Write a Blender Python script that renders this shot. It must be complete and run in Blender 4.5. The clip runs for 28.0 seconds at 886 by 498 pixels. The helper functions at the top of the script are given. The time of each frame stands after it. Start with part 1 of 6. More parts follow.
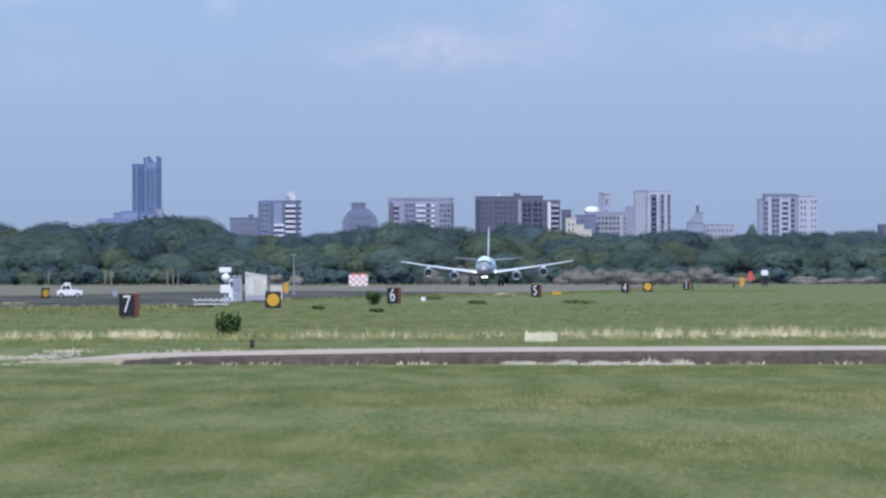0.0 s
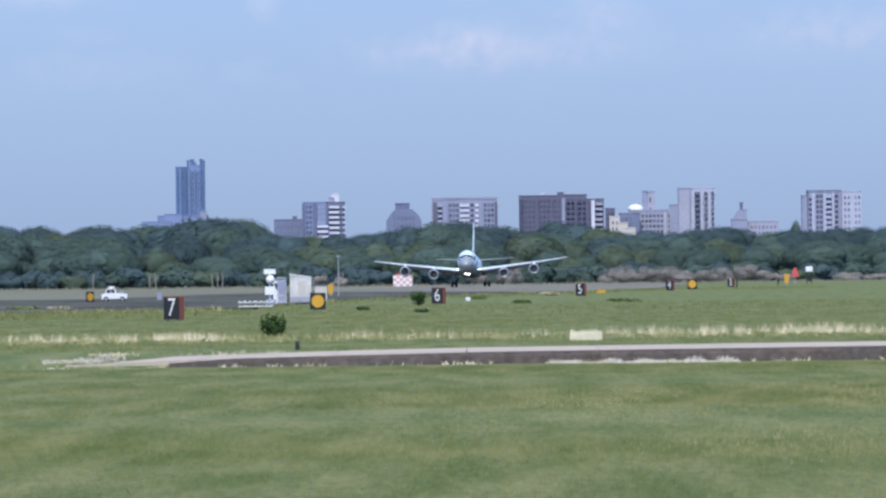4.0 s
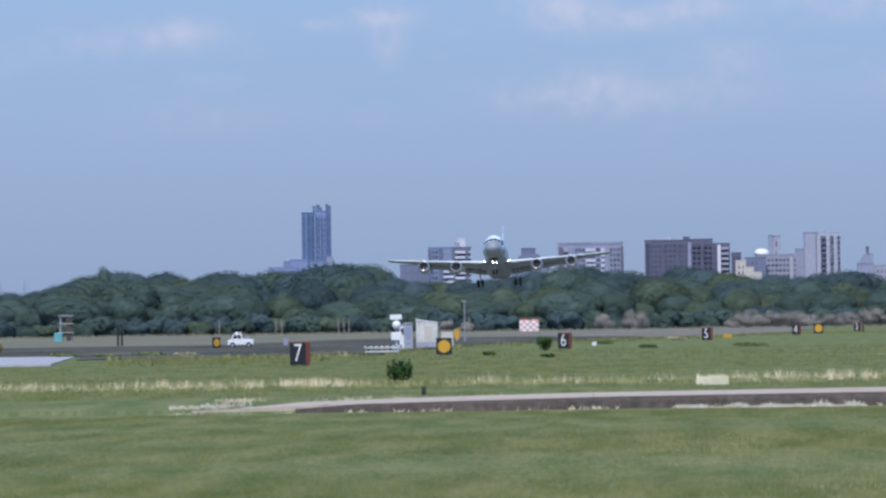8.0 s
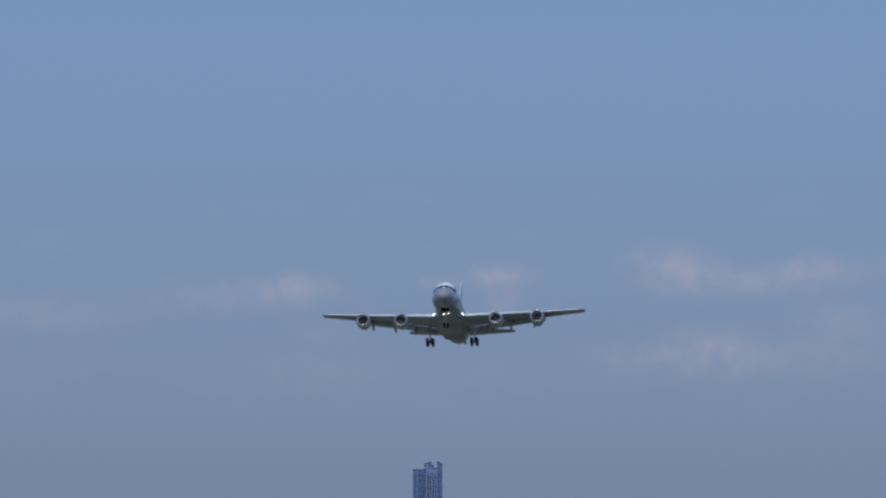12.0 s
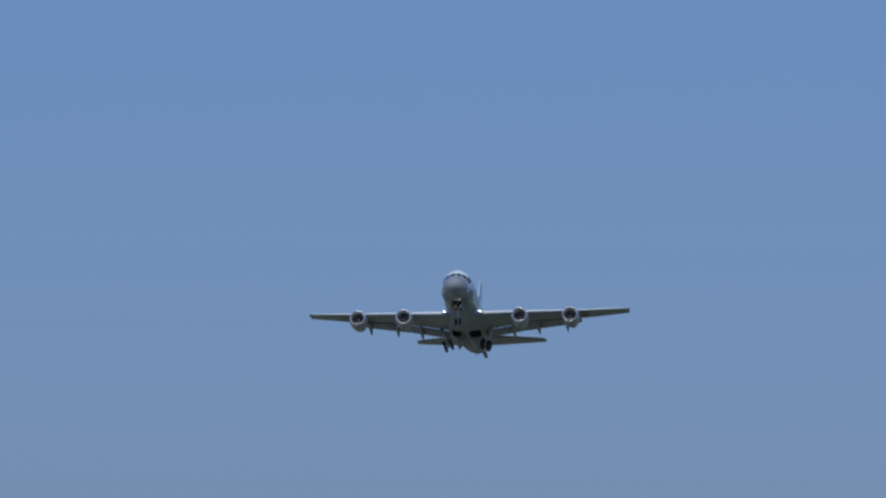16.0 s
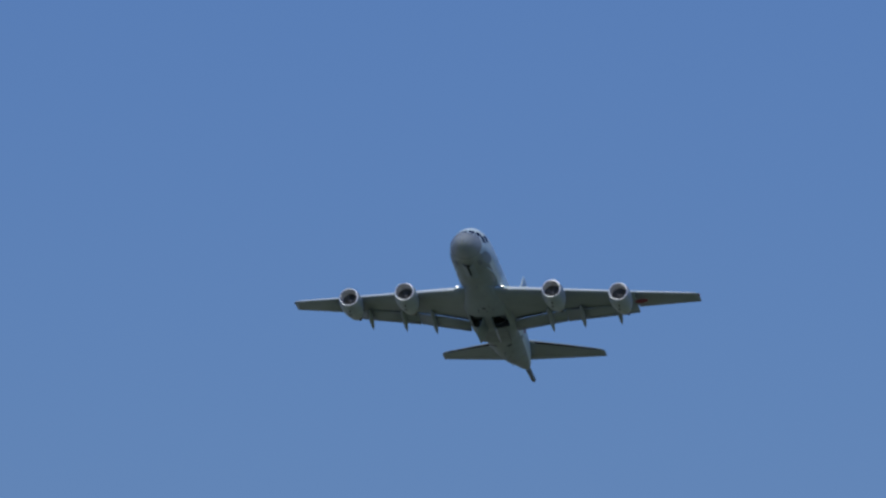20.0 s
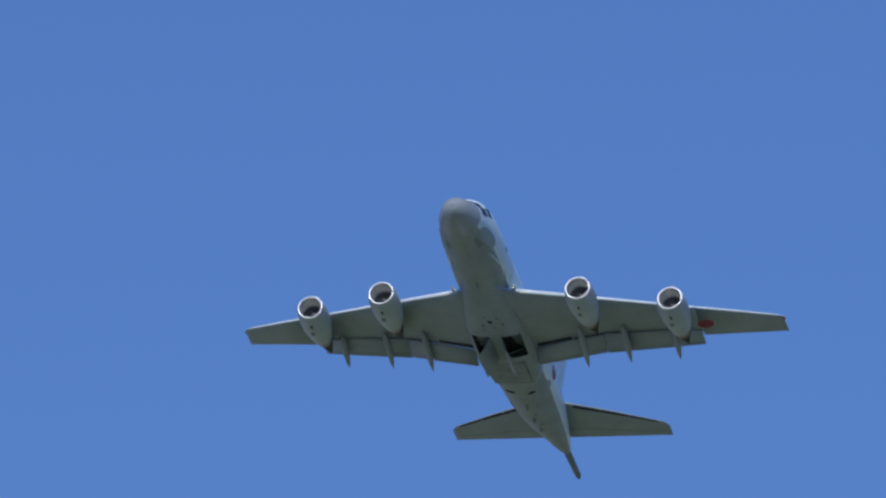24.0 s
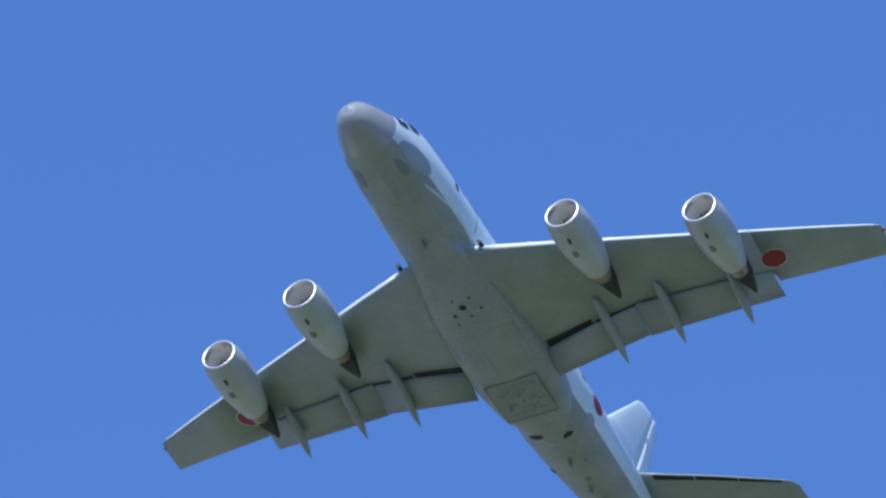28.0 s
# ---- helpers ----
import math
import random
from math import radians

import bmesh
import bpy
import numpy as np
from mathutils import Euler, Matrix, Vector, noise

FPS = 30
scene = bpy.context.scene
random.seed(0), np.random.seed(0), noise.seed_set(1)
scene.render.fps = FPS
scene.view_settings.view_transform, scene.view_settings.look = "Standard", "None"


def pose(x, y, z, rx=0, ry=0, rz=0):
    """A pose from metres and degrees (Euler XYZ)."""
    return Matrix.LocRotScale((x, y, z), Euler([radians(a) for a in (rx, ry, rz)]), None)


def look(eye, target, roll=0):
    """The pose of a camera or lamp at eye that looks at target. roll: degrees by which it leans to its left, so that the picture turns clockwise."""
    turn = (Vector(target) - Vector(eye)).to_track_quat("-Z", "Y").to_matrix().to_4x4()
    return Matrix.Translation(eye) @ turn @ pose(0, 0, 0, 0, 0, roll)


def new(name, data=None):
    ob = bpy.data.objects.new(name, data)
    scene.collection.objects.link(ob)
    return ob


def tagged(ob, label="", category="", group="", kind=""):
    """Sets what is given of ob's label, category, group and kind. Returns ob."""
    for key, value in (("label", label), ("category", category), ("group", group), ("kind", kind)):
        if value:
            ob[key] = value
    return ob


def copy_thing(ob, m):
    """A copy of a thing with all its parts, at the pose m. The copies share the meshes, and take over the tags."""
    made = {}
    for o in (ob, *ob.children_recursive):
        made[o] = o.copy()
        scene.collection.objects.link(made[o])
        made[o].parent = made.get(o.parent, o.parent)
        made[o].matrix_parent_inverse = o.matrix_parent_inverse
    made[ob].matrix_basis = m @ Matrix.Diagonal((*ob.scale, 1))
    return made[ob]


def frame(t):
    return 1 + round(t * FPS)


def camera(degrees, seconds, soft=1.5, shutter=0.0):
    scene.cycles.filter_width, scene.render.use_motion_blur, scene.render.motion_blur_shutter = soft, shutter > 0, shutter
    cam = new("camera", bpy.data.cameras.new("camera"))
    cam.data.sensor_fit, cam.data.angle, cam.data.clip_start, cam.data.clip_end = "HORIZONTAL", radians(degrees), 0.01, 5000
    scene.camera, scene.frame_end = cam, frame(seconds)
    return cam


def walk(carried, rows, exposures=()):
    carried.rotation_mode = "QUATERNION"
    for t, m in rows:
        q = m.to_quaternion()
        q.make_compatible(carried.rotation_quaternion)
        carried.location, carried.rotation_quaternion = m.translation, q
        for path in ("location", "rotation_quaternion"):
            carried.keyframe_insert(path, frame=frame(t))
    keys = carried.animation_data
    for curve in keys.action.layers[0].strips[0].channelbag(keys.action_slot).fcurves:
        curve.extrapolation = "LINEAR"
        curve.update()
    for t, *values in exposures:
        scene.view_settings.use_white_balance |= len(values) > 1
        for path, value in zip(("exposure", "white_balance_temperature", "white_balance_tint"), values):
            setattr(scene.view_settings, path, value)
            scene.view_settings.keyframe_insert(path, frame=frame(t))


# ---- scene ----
cam = camera(3.82, 28.0, soft=2.5)
EYE = (0.0, 0.0, 2.3)


def aim(pan, tilt, roll=0.0):
    """A pose at the eye: pan to the right and tilt up in degrees."""
    c = math.cos(radians(tilt))
    way = (math.sin(radians(pan)) * c, math.cos(radians(pan)) * c, math.sin(radians(tilt)))
    return look(EYE, tuple(e + 100 * w for e, w in zip(EYE, way)), roll)


walk(cam, [
    (0, aim(-0.0028, 0.1129, -0.079)),
    (0.5, aim(-0.0168, 0.1053, 0.088)),
    (1, aim(-0.0047, 0.0893, 0.248)),
    (1.5, aim(-0.0299, 0.0289, 0.136)),
    (2, aim(-0.0469, 0.0444, 0.112)),
    (2.5, aim(-0.0583, 0.0746, 0.051)),
    (4.5, aim(-0.2128, 0.1402, -0.794)),
    (5, aim(-0.2384, 0.1695, -0.486)),
    (5.5, aim(-0.3231, 0.1347, -0.520)),
    (6, aim(-0.4394, 0.1756, -0.548)),
    (6.5, aim(-0.5216, 0.2258, -0.372)),
    (7, aim(-0.5826, 0.2643, -0.336)),
    (7.5, aim(-0.6553, 0.2999, -0.405)),
    (8, aim(-0.7344, 0.3147, -0.843)),
    (8.5, aim(-0.8312, 0.3554, -0.960)),
    (9, aim(-0.8987, 0.4380, -0.457)),
    (9.5, aim(-0.9875, 0.5875, -0.004)),
    (10, aim(-1.0886, 0.7575, -0.129)),
    (10.5, aim(-1.1514, 0.9418, -0.041)),
    (11, aim(-1.1875, 1.0194, -0.063)),
    (11.5, aim(-1.1466, 1.2809, -0.001)),
    (12, aim(-1.2159, 1.4312, 0.168)),
    (12.5, aim(-1.4854, 1.5483, 0.125)),
    (14.5, aim(-1.8974, 2.3082, 0.064)),
    (15, aim(-2.1473, 2.5166, 0.110)),
    (15.5, aim(-2.3828, 2.7328, -0.005)),
    (16, aim(-2.3810, 2.9821, -0.109)),
    (16.5, aim(-2.5614, 3.1344, -0.040)),
    (17, aim(-2.8243, 3.4644, 0.289)),
    (17.5, aim(-2.9555, 3.9568, 0.149)),
    (18, aim(-3.0912, 4.1746, -0.049)),
    (18.5, aim(-3.0739, 4.7115, -0.478)),
    (19, aim(-3.6598, 5.0322, -0.297)),
    (19.5, aim(-4.1586, 5.6464, -0.367)),
    (20, aim(-4.3678, 5.8400, 0.152)),
    (20.5, aim(-4.5964, 6.0804, 0.034)),
    (21, aim(-4.9413, 6.5213, 0.164)),
    (21.5, aim(-5.3142, 7.3197, 0.091)),
    (23.5, aim(-7.1522, 10.7309, 0.335)),
    (24, aim(-8.0072, 12.0236, 0.138)),
    (24.5, aim(-8.6814, 13.0677, -0.037)),
    (25, aim(-9.3463, 14.2320, 0.164)),
    (25.5, aim(-10.1041, 15.4919, 0.282)),
    (26, aim(-10.8629, 16.8648, 0.090)),
    (26.5, aim(-12.0831, 18.8446, -0.092)),
    (27, aim(-13.1119, 20.7846, 0.443)),
    (27.5, aim(-14.1444, 22.4099, 0.111)),
    (28, aim(-15.7677, 24.6975, -1.778))
], exposures=[(0, 0, 6300, 10), (1, 0.08, 6300, 10), (2, 0.16, 6300, 10), (5, 0.1, 6300, 10), (7, 0.0, 6300, 10), (8, -0.12, 6300, 10), (9, -0.15, 6300, 10), (10, -0.45, 6300, 10), (11, -0.7, 6300, 10), (12, -0.9, 6300, 10), (15, -0.97, 6300, 10), (20, -1.12, 6300, 10), (22, -0.95, 6300, 10), (24, -0.67, 6300, 10), (25, -0.5, 6300, 10), (26, -0.33, 6300, 10), (27, -0.08, 6300, 10), (28, 0.13, 6300, 10)])

# ---- world, sun ----
SUN_AZ, SUN_EL = 187.0, 55.0        # degrees clockwise from +y, and above the horizon
world = bpy.data.worlds.new("sky")
scene.world = world
world.use_nodes = True
wn, wl = world.node_tree.nodes, world.node_tree.links
wn.clear()
w_out = wn.new("ShaderNodeOutputWorld")
w_bg = wn.new("ShaderNodeBackground")
w_sky = wn.new("ShaderNodeTexSky")
w_sky.sky_type = "NISHITA"
w_sky.sun_disc = False
w_sky.sun_elevation, w_sky.sun_rotation = radians(SUN_EL), radians(SUN_AZ)
w_sky.altitude, w_sky.air_density, w_sky.dust_density, w_sky.ozone_density = 50, 1.0, 0.5, 1.5
w_co = wn.new("ShaderNodeTexCoord")
w_map = wn.new("ShaderNodeMapping")
w_map.inputs["Scale"].default_value = (120, 120, 290)
w_noise = wn.new("ShaderNodeTexNoise")
w_noise.inputs["Scale"].default_value, w_noise.inputs["Detail"].default_value, w_noise.inputs["Roughness"].default_value = 1.0, 5.0, 0.55
w_ramp = wn.new("ShaderNodeValToRGB")
w_ramp.color_ramp.elements[0].position, w_ramp.color_ramp.elements[1].position = 0.54, 0.74
w_sep = wn.new("ShaderNodeSeparateXYZ")
w_low = wn.new("ShaderNodeMapRange")      # low cumulus near the horizon only
w_low.interpolation_type = "SMOOTHSTEP"
w_low.inputs["From Min"].default_value, w_low.inputs["From Max"].default_value = 0.034, 0.022
w_mul = wn.new("ShaderNodeMath")
w_mul.operation = "MULTIPLY"
w_fac = wn.new("ShaderNodeMath")
w_fac.operation = "MULTIPLY"
w_fac.inputs[1].default_value = 0.5
w_mix = wn.new("ShaderNodeMix")
w_mix.data_type = "RGBA"
w_mix.inputs["B"].default_value = (5.1, 4.8, 5.7, 1)
w_tint = wn.new("ShaderNodeMix")
w_tint.data_type, w_tint.blend_type = "RGBA", "MULTIPLY"
w_tint.inputs["Factor"].default_value = 1.0
w_grad = wn.new("ShaderNodeMapRange")
w_grad.inputs["From Min"].default_value, w_grad.inputs["From Max"].default_value = 0.0, 0.5
w_air = wn.new("ShaderNodeValToRGB")      # bluish haze low down, clear air above
w_air.color_ramp.elements[0].position, w_air.color_ramp.elements[0].color = 0.0, (0.352, 0.478, 0.925, 1)
w_air.color_ramp.elements[1].position, w_air.color_ramp.elements[1].color = 0.85, (0.428, 0.642, 1.06, 1)
w_mid = w_air.color_ramp.elements.new(0.18)
w_mid.color = (0.362, 0.514, 0.915, 1)
w_high = wn.new("ShaderNodeMapRange")     # no cloud just above the horizon
w_high.interpolation_type = "SMOOTHSTEP"
w_high.inputs["From Min"].default_value, w_high.inputs["From Max"].default_value = 0.008, 0.017
w_band = wn.new("ShaderNodeMath")
w_band.operation = "MULTIPLY"
wl.new(w_sep.outputs["Z"], w_high.inputs["Value"])
wl.new(w_high.outputs["Result"], w_band.inputs[0])
wl.new(w_low.outputs["Result"], w_band.inputs[1])


def sky_math(operation, a, b=None):
    n = wn.new("ShaderNodeMath")
    n.operation = operation
    for k, v in enumerate((a, b)):
        if isinstance(v, (int, float)):
            n.inputs[k].default_value = v
        elif v is not None:
            wl.new(v, n.inputs[k])
    return n.outputs["Value"]


# the far cumulus: bearing and height in degrees, half width, half height, thickness
CLOUDS = ((-0.24, 1.37, 0.13, 0.06, 0.95), (-0.06, 1.305, 0.2, 0.06, 0.5), (0.4, 1.34, 0.14, 0.055, 0.8), (0.16, 1.295, 0.24, 0.05, 0.4), (-0.97, 1.325, 0.12, 0.04, 0.8), (-0.95, 1.225, 0.06, 0.085, 0.55), (-1.25, 1.295, 0.08, 0.025, 0.35), (-1.85, 1.26, 0.16, 0.055, 0.75), (-2.17, 1.215, 0.26, 0.05, 0.35), (-0.02, 1, 0.13, 0.085, 0.42), (0.3, 0.965, 0.42, 0.075, 0.4), (-0.25, 0.97, 0.28, 0.07, 0.35), (0.52, 1.12, 0.16, 0.075, 0.4), (1.5, 1.03, 0.34, 0.085, 0.45), (-1.7, 0.9, 0.32, 0.08, 0.2), (1.05, 1.355, 0.3, 0.07, 0.5), (-2.9, 1.15, 0.3, 0.06, 0.4))
w_az = sky_math("MULTIPLY", sky_math("ARCTAN2", w_sep.outputs["X"], w_sep.outputs["Y"]), 57.2958)
w_el = sky_math("MULTIPLY", sky_math("ARCSINE", w_sep.outputs["Z"]), 57.2958)
w_flat = wn.new("ShaderNodeCombineXYZ")
wl.new(w_az, w_flat.inputs["X"])
wl.new(w_el, w_flat.inputs["Y"])
w_rag = wn.new("ShaderNodeTexNoise")      # ragged edges
w_rag.inputs["Scale"].default_value, w_rag.inputs["Detail"].default_value = 9.0, 6.0
wl.new(w_flat.outputs["Vector"], w_rag.inputs["Vector"])
w_off = wn.new("ShaderNodeVectorMath")
w_off.operation = "MULTIPLY_ADD"
w_off.inputs[1].default_value = (0.16, 0.07, 0)
w_off.inputs[2].default_value = (-0.08, -0.035, 0)
wl.new(w_rag.outputs["Color"], w_off.inputs[0])
w_pos = wn.new("ShaderNodeVectorMath")
w_pos.operation = "ADD"
wl.new(w_flat.outputs["Vector"], w_pos.inputs[0])
wl.new(w_off.outputs["Vector"], w_pos.inputs[1])
w_sum = None
for c_az, c_el, c_w, c_h, c_s in CLOUDS:
    w_d = wn.new("ShaderNodeVectorMath")
    w_d.operation = "SUBTRACT"
    w_d.inputs[1].default_value = (c_az, c_el, 0)
    wl.new(w_pos.outputs["Vector"], w_d.inputs[0])
    w_q = wn.new("ShaderNodeVectorMath")
    w_q.operation = "MULTIPLY"
    w_q.inputs[1].default_value = (1 / c_w, 1 / c_h, 0)
    wl.new(w_d.outputs["Vector"], w_q.inputs[0])
    w_r = wn.new("ShaderNodeVectorMath")
    w_r.operation = "DOT_PRODUCT"
    wl.new(w_q.outputs["Vector"], w_r.inputs[0])
    wl.new(w_q.outputs["Vector"], w_r.inputs[1])
    w_one = sky_math("MULTIPLY", sky_math("EXPONENT", sky_math("MULTIPLY", w_r.outputs["Value"], -0.8)), c_s)
    w_sum = w_one if w_sum is None else sky_math("ADD", w_sum, w_one)
w_soft = wn.new("ShaderNodeMapRange")
w_soft.inputs["From Min"].default_value, w_soft.inputs["From Max"].default_value = 0.3, 0.7
w_soft.inputs["To Min"].default_value, w_soft.inputs["To Max"].default_value = 0.35, 1.25
wl.new(w_rag.outputs["Fac"], w_soft.inputs["Value"])
w_near = sky_math("MINIMUM", sky_math("MULTIPLY", w_sum, w_soft.outputs["Result"]), 1.0)
w_wide = wn.new("ShaderNodeMapRange")     # scattered cloud all round the horizon
w_wide.inputs["From Min"].default_value, w_wide.inputs["From Max"].default_value = 3.0, 6.0
w_wide.inputs["To Min"].default_value = 0.15
wl.new(sky_math("ABSOLUTE", w_az), w_wide.inputs["Value"])
wl.new(w_co.outputs["Generated"], w_map.inputs["Vector"])
wl.new(w_map.outputs["Vector"], w_noise.inputs["Vector"])
wl.new(w_noise.outputs["Fac"], w_ramp.inputs["Fac"])
wl.new(w_co.outputs["Generated"], w_sep.inputs["Vector"])
wl.new(w_sep.outputs["Z"], w_low.inputs["Value"])
wl.new(w_ramp.outputs["Color"], w_mul.inputs[0])
wl.new(w_band.outputs["Value"], w_mul.inputs[1])
wl.new(sky_math("MAXIMUM", sky_math("MULTIPLY", w_mul.outputs["Value"], w_wide.outputs["Result"]), w_near), w_fac.inputs[0])
wl.new(w_sep.outputs["Z"], w_grad.inputs["Value"])
wl.new(w_grad.outputs["Result"], w_air.inputs["Fac"])
wl.new(w_air.outputs["Color"], w_tint.inputs["B"])
wl.new(w_sky.outputs["Color"], w_tint.inputs["A"])
wl.new(w_tint.outputs["Result"], w_mix.inputs["A"])
wl.new(w_fac.outputs["Value"], w_mix.inputs["Factor"])
wl.new(w_mix.outputs["Result"], w_bg.inputs["Color"])
wl.new(w_bg.outputs["Background"], w_out.inputs["Surface"])
w_bg.inputs["Strength"].default_value = 0.15

sun = new("sun", bpy.data.lights.new("sun", "SUN"))
sun.data.energy, sun.data.angle, sun.data.color = 4.4, radians(0.53), (1.0, 0.97, 0.93)
sd = Vector((math.sin(radians(SUN_AZ)) * math.cos(radians(SUN_EL)), math.cos(radians(SUN_AZ)) * math.cos(radians(SUN_EL)), math.sin(radians(SUN_EL))))
sun.matrix_world = look(tuple(sd * 400), (0, 0, 0))


# ---- materials ----
def material(name, colour, rough=0.6, metal=0.0, vary=0.12, scale=3.0, bump=0.0, second=None, fine=0.0, each=0.0, spec=0.5, stretch=None):
    """A surface with two scales of variation; second: the colour it drifts to; each: how much one piece differs from the next."""
    m = bpy.data.materials.new(name)
    m.use_nodes = True
    n, l = m.node_tree.nodes, m.node_tree.links
    b = n["Principled BSDF"]
    b.inputs["Roughness"].default_value, b.inputs["Metallic"].default_value = rough, metal
    b.inputs["Specular IOR Level"].default_value = spec
    co = n.new("ShaderNodeTexCoord")
    big = n.new("ShaderNodeTexNoise")
    big.inputs["Scale"].default_value, big.inputs["Detail"].default_value = scale, 4.0
    small = n.new("ShaderNodeTexNoise")
    small.inputs["Scale"].default_value, small.inputs["Detail"].default_value = scale * 9, 3.0
    at = co.outputs["Object"]
    if stretch:
        mp = n.new("ShaderNodeMapping")
        mp.inputs["Scale"].default_value = stretch
        l.new(at, mp.inputs["Vector"])
        at = mp.outputs["Vector"]
    l.new(at, big.inputs["Vector"])
    l.new(at, small.inputs["Vector"])
    mix = n.new("ShaderNodeMix")
    mix.data_type = "RGBA"
    other = second or tuple(c * 0.72 for c in colour)
    mix.inputs["A"].default_value, mix.inputs["B"].default_value = (*colour, 1), (*other, 1)
    ramp = n.new("ShaderNodeMapRange")
    ramp.inputs["From Min"].default_value, ramp.inputs["From Max"].default_value = 0.35, 0.65
    ramp.inputs["To Max"].default_value = 1.0 if second else min(1.0, vary * 4)
    l.new(big.outputs["Fac"], ramp.inputs["Value"])
    l.new(ramp.outputs["Result"], mix.inputs["Factor"])
    hsv = n.new("ShaderNodeHueSaturation")
    val = n.new("ShaderNodeMapRange")
    val.inputs["From Min"].default_value, val.inputs["From Max"].default_value = 0.3, 0.7
    val.inputs["To Min"].default_value, val.inputs["To Max"].default_value = 1 - max(vary, fine), 1 + max(vary, fine)
    l.new(small.outputs["Fac"], val.inputs["Value"])
    last = val.outputs["Result"]
    if each:
        info = n.new("ShaderNodeObjectInfo")
        rng = n.new("ShaderNodeMapRange")
        rng.inputs["To Min"].default_value, rng.inputs["To Max"].default_value = 1 - each, 1 + each
        mul = n.new("ShaderNodeMath")
        mul.operation = "MULTIPLY"
        l.new(info.outputs["Random"], rng.inputs["Value"])
        l.new(rng.outputs["Result"], mul.inputs[0])
        l.new(last, mul.inputs[1])
        last = mul.outputs["Value"]
    l.new(last, hsv.inputs["Value"])
    l.new(mix.outputs["Result"], hsv.inputs["Color"])
    l.new(hsv.outputs["Color"], b.inputs["Base Color"])
    if bump:
        bp = n.new("ShaderNodeBump")
        bp.inputs["Strength"].default_value, bp.inputs["Distance"].default_value = bump, 0.05
        l.new(small.outputs["Fac"], bp.inputs["Height"])
        l.new(bp.outputs["Normal"], b.inputs["Normal"])
    return m


def glow(name, colour, strength):
    m = bpy.data.materials.new(name)
    m.use_nodes = True
    b = m.node_tree.nodes["Principled BSDF"]
    b.inputs["Base Color"].default_value = (*colour, 1)
    b.inputs["Emission Color"].default_value = (*colour, 1)
    b.inputs["Emission Strength"].default_value = strength
    return m


def leafy(m, share_through):
    """Lets light through a leaf material."""
    n, l = m.node_tree.nodes, m.node_tree.links
    b, out = n["Principled BSDF"], n["Material Output"]
    tr = n.new("ShaderNodeBsdfTranslucent")
    mx = n.new("ShaderNodeMixShader")
    mx.inputs["Fac"].default_value = share_through
    l.new(b.inputs["Base Color"].links[0].from_socket, tr.inputs["Color"])
    l.new(b.outputs["BSDF"], mx.inputs[1])
    l.new(tr.outputs["BSDF"], mx.inputs[2])
    l.new(mx.outputs["Shader"], out.inputs["Surface"])
    return m


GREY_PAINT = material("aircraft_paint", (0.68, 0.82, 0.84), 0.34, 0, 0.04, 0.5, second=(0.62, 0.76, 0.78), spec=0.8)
# lower hull: the aircraft's grey with underside shade put into the colour
SHADED_HULL_PAINT = material("shaded_hull_paint", (0.295, 0.344, 0.353), 0.45, 0, 0.08, 0.6, second=(0.250, 0.291, 0.295))
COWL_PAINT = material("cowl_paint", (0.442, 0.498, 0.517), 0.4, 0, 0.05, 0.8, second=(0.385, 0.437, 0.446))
# wing underside and tailplane: the same grey, darkened to hold the shade
SHADED_GREY_PAINT = material("shaded_grey_paint", (0.294, 0.340, 0.353), 0.45, 0, 0.06, 0.7, second=(0.252, 0.294, 0.302))
RADOME = material("radome_paint", (0.300, 0.332, 0.342), 0.27, 0, 0.04, 1.0, spec=1.0)
BAY_PAINT = material("bay_paint", (0.255, 0.295, 0.30), 0.5, 0, 0.1, 1.2, second=(0.225, 0.26, 0.265))
PANEL_GREY = material("panel_grey", (0.19, 0.22, 0.24), 0.5, 0, 0.06, 1.0)
SENSOR_PAINT = material("sensor_paint", (0.31, 0.375, 0.42), 0.45, 0, 0.06, 1.0)
# flaps share the shade-darkened tone of the wing underside
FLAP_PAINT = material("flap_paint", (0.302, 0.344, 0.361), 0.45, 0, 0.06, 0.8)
SLAT = material("slat_paint", (0.72, 0.78, 0.79), 0.4, 0, 0.04, 1.0)
LIP_METAL = material("polished_lip", (0.62, 0.63, 0.64), 0.4, 1.0, 0.03, 2.0)
DUCT = material("inlet_duct", (0.74, 0.74, 0.72), 0.5, 0, 0.04, 2.0)
FAN = material("fan_blade", (0.18, 0.18, 0.18), 0.5, 0.0, 0.08, 4.0)
NOZZLE = material("nozzle_metal", (0.34, 0.28, 0.22), 0.4, 0.9, 0.15, 3.0)
SOOT = material("sooty_metal", (0.03, 0.03, 0.032), 0.6, 0.3, 0.2, 3.0)
GLASS_DARK = material("cockpit_glass", (0.012, 0.014, 0.016), 0.06, 0, 0.05, 2.0)
WELL = material("well_primer", (0.06, 0.065, 0.06), 0.7, 0, 0.2, 2.0)
TYRE = material("tyre_rubber", (0.018, 0.018, 0.019), 0.8, 0, 0.15, 6.0)
HUB = material("wheel_hub", (0.45, 0.45, 0.45), 0.4, 0.6, 0.1, 6.0)
STRUT = material("gear_strut", (0.55, 0.56, 0.56), 0.35, 0.3, 0.08, 4.0)
RED = material("insignia_red", (0.24, 0.014, 0.03), 0.5, 0, 0.06, 2.0)
WHITE = material("white_paint", (0.78, 0.78, 0.76), 0.5, 0, 0.05, 1.0)
LAMP = glow("landing_lamp", (1.0, 0.97, 0.9), 28.0)
TAXI_LAMP = glow("taxi_lamp", (1.0, 0.97, 0.9), 16.0)
SEAM = material("panel_seam", (0.17, 0.18, 0.18), 0.6, 0, 0.1, 2.0)

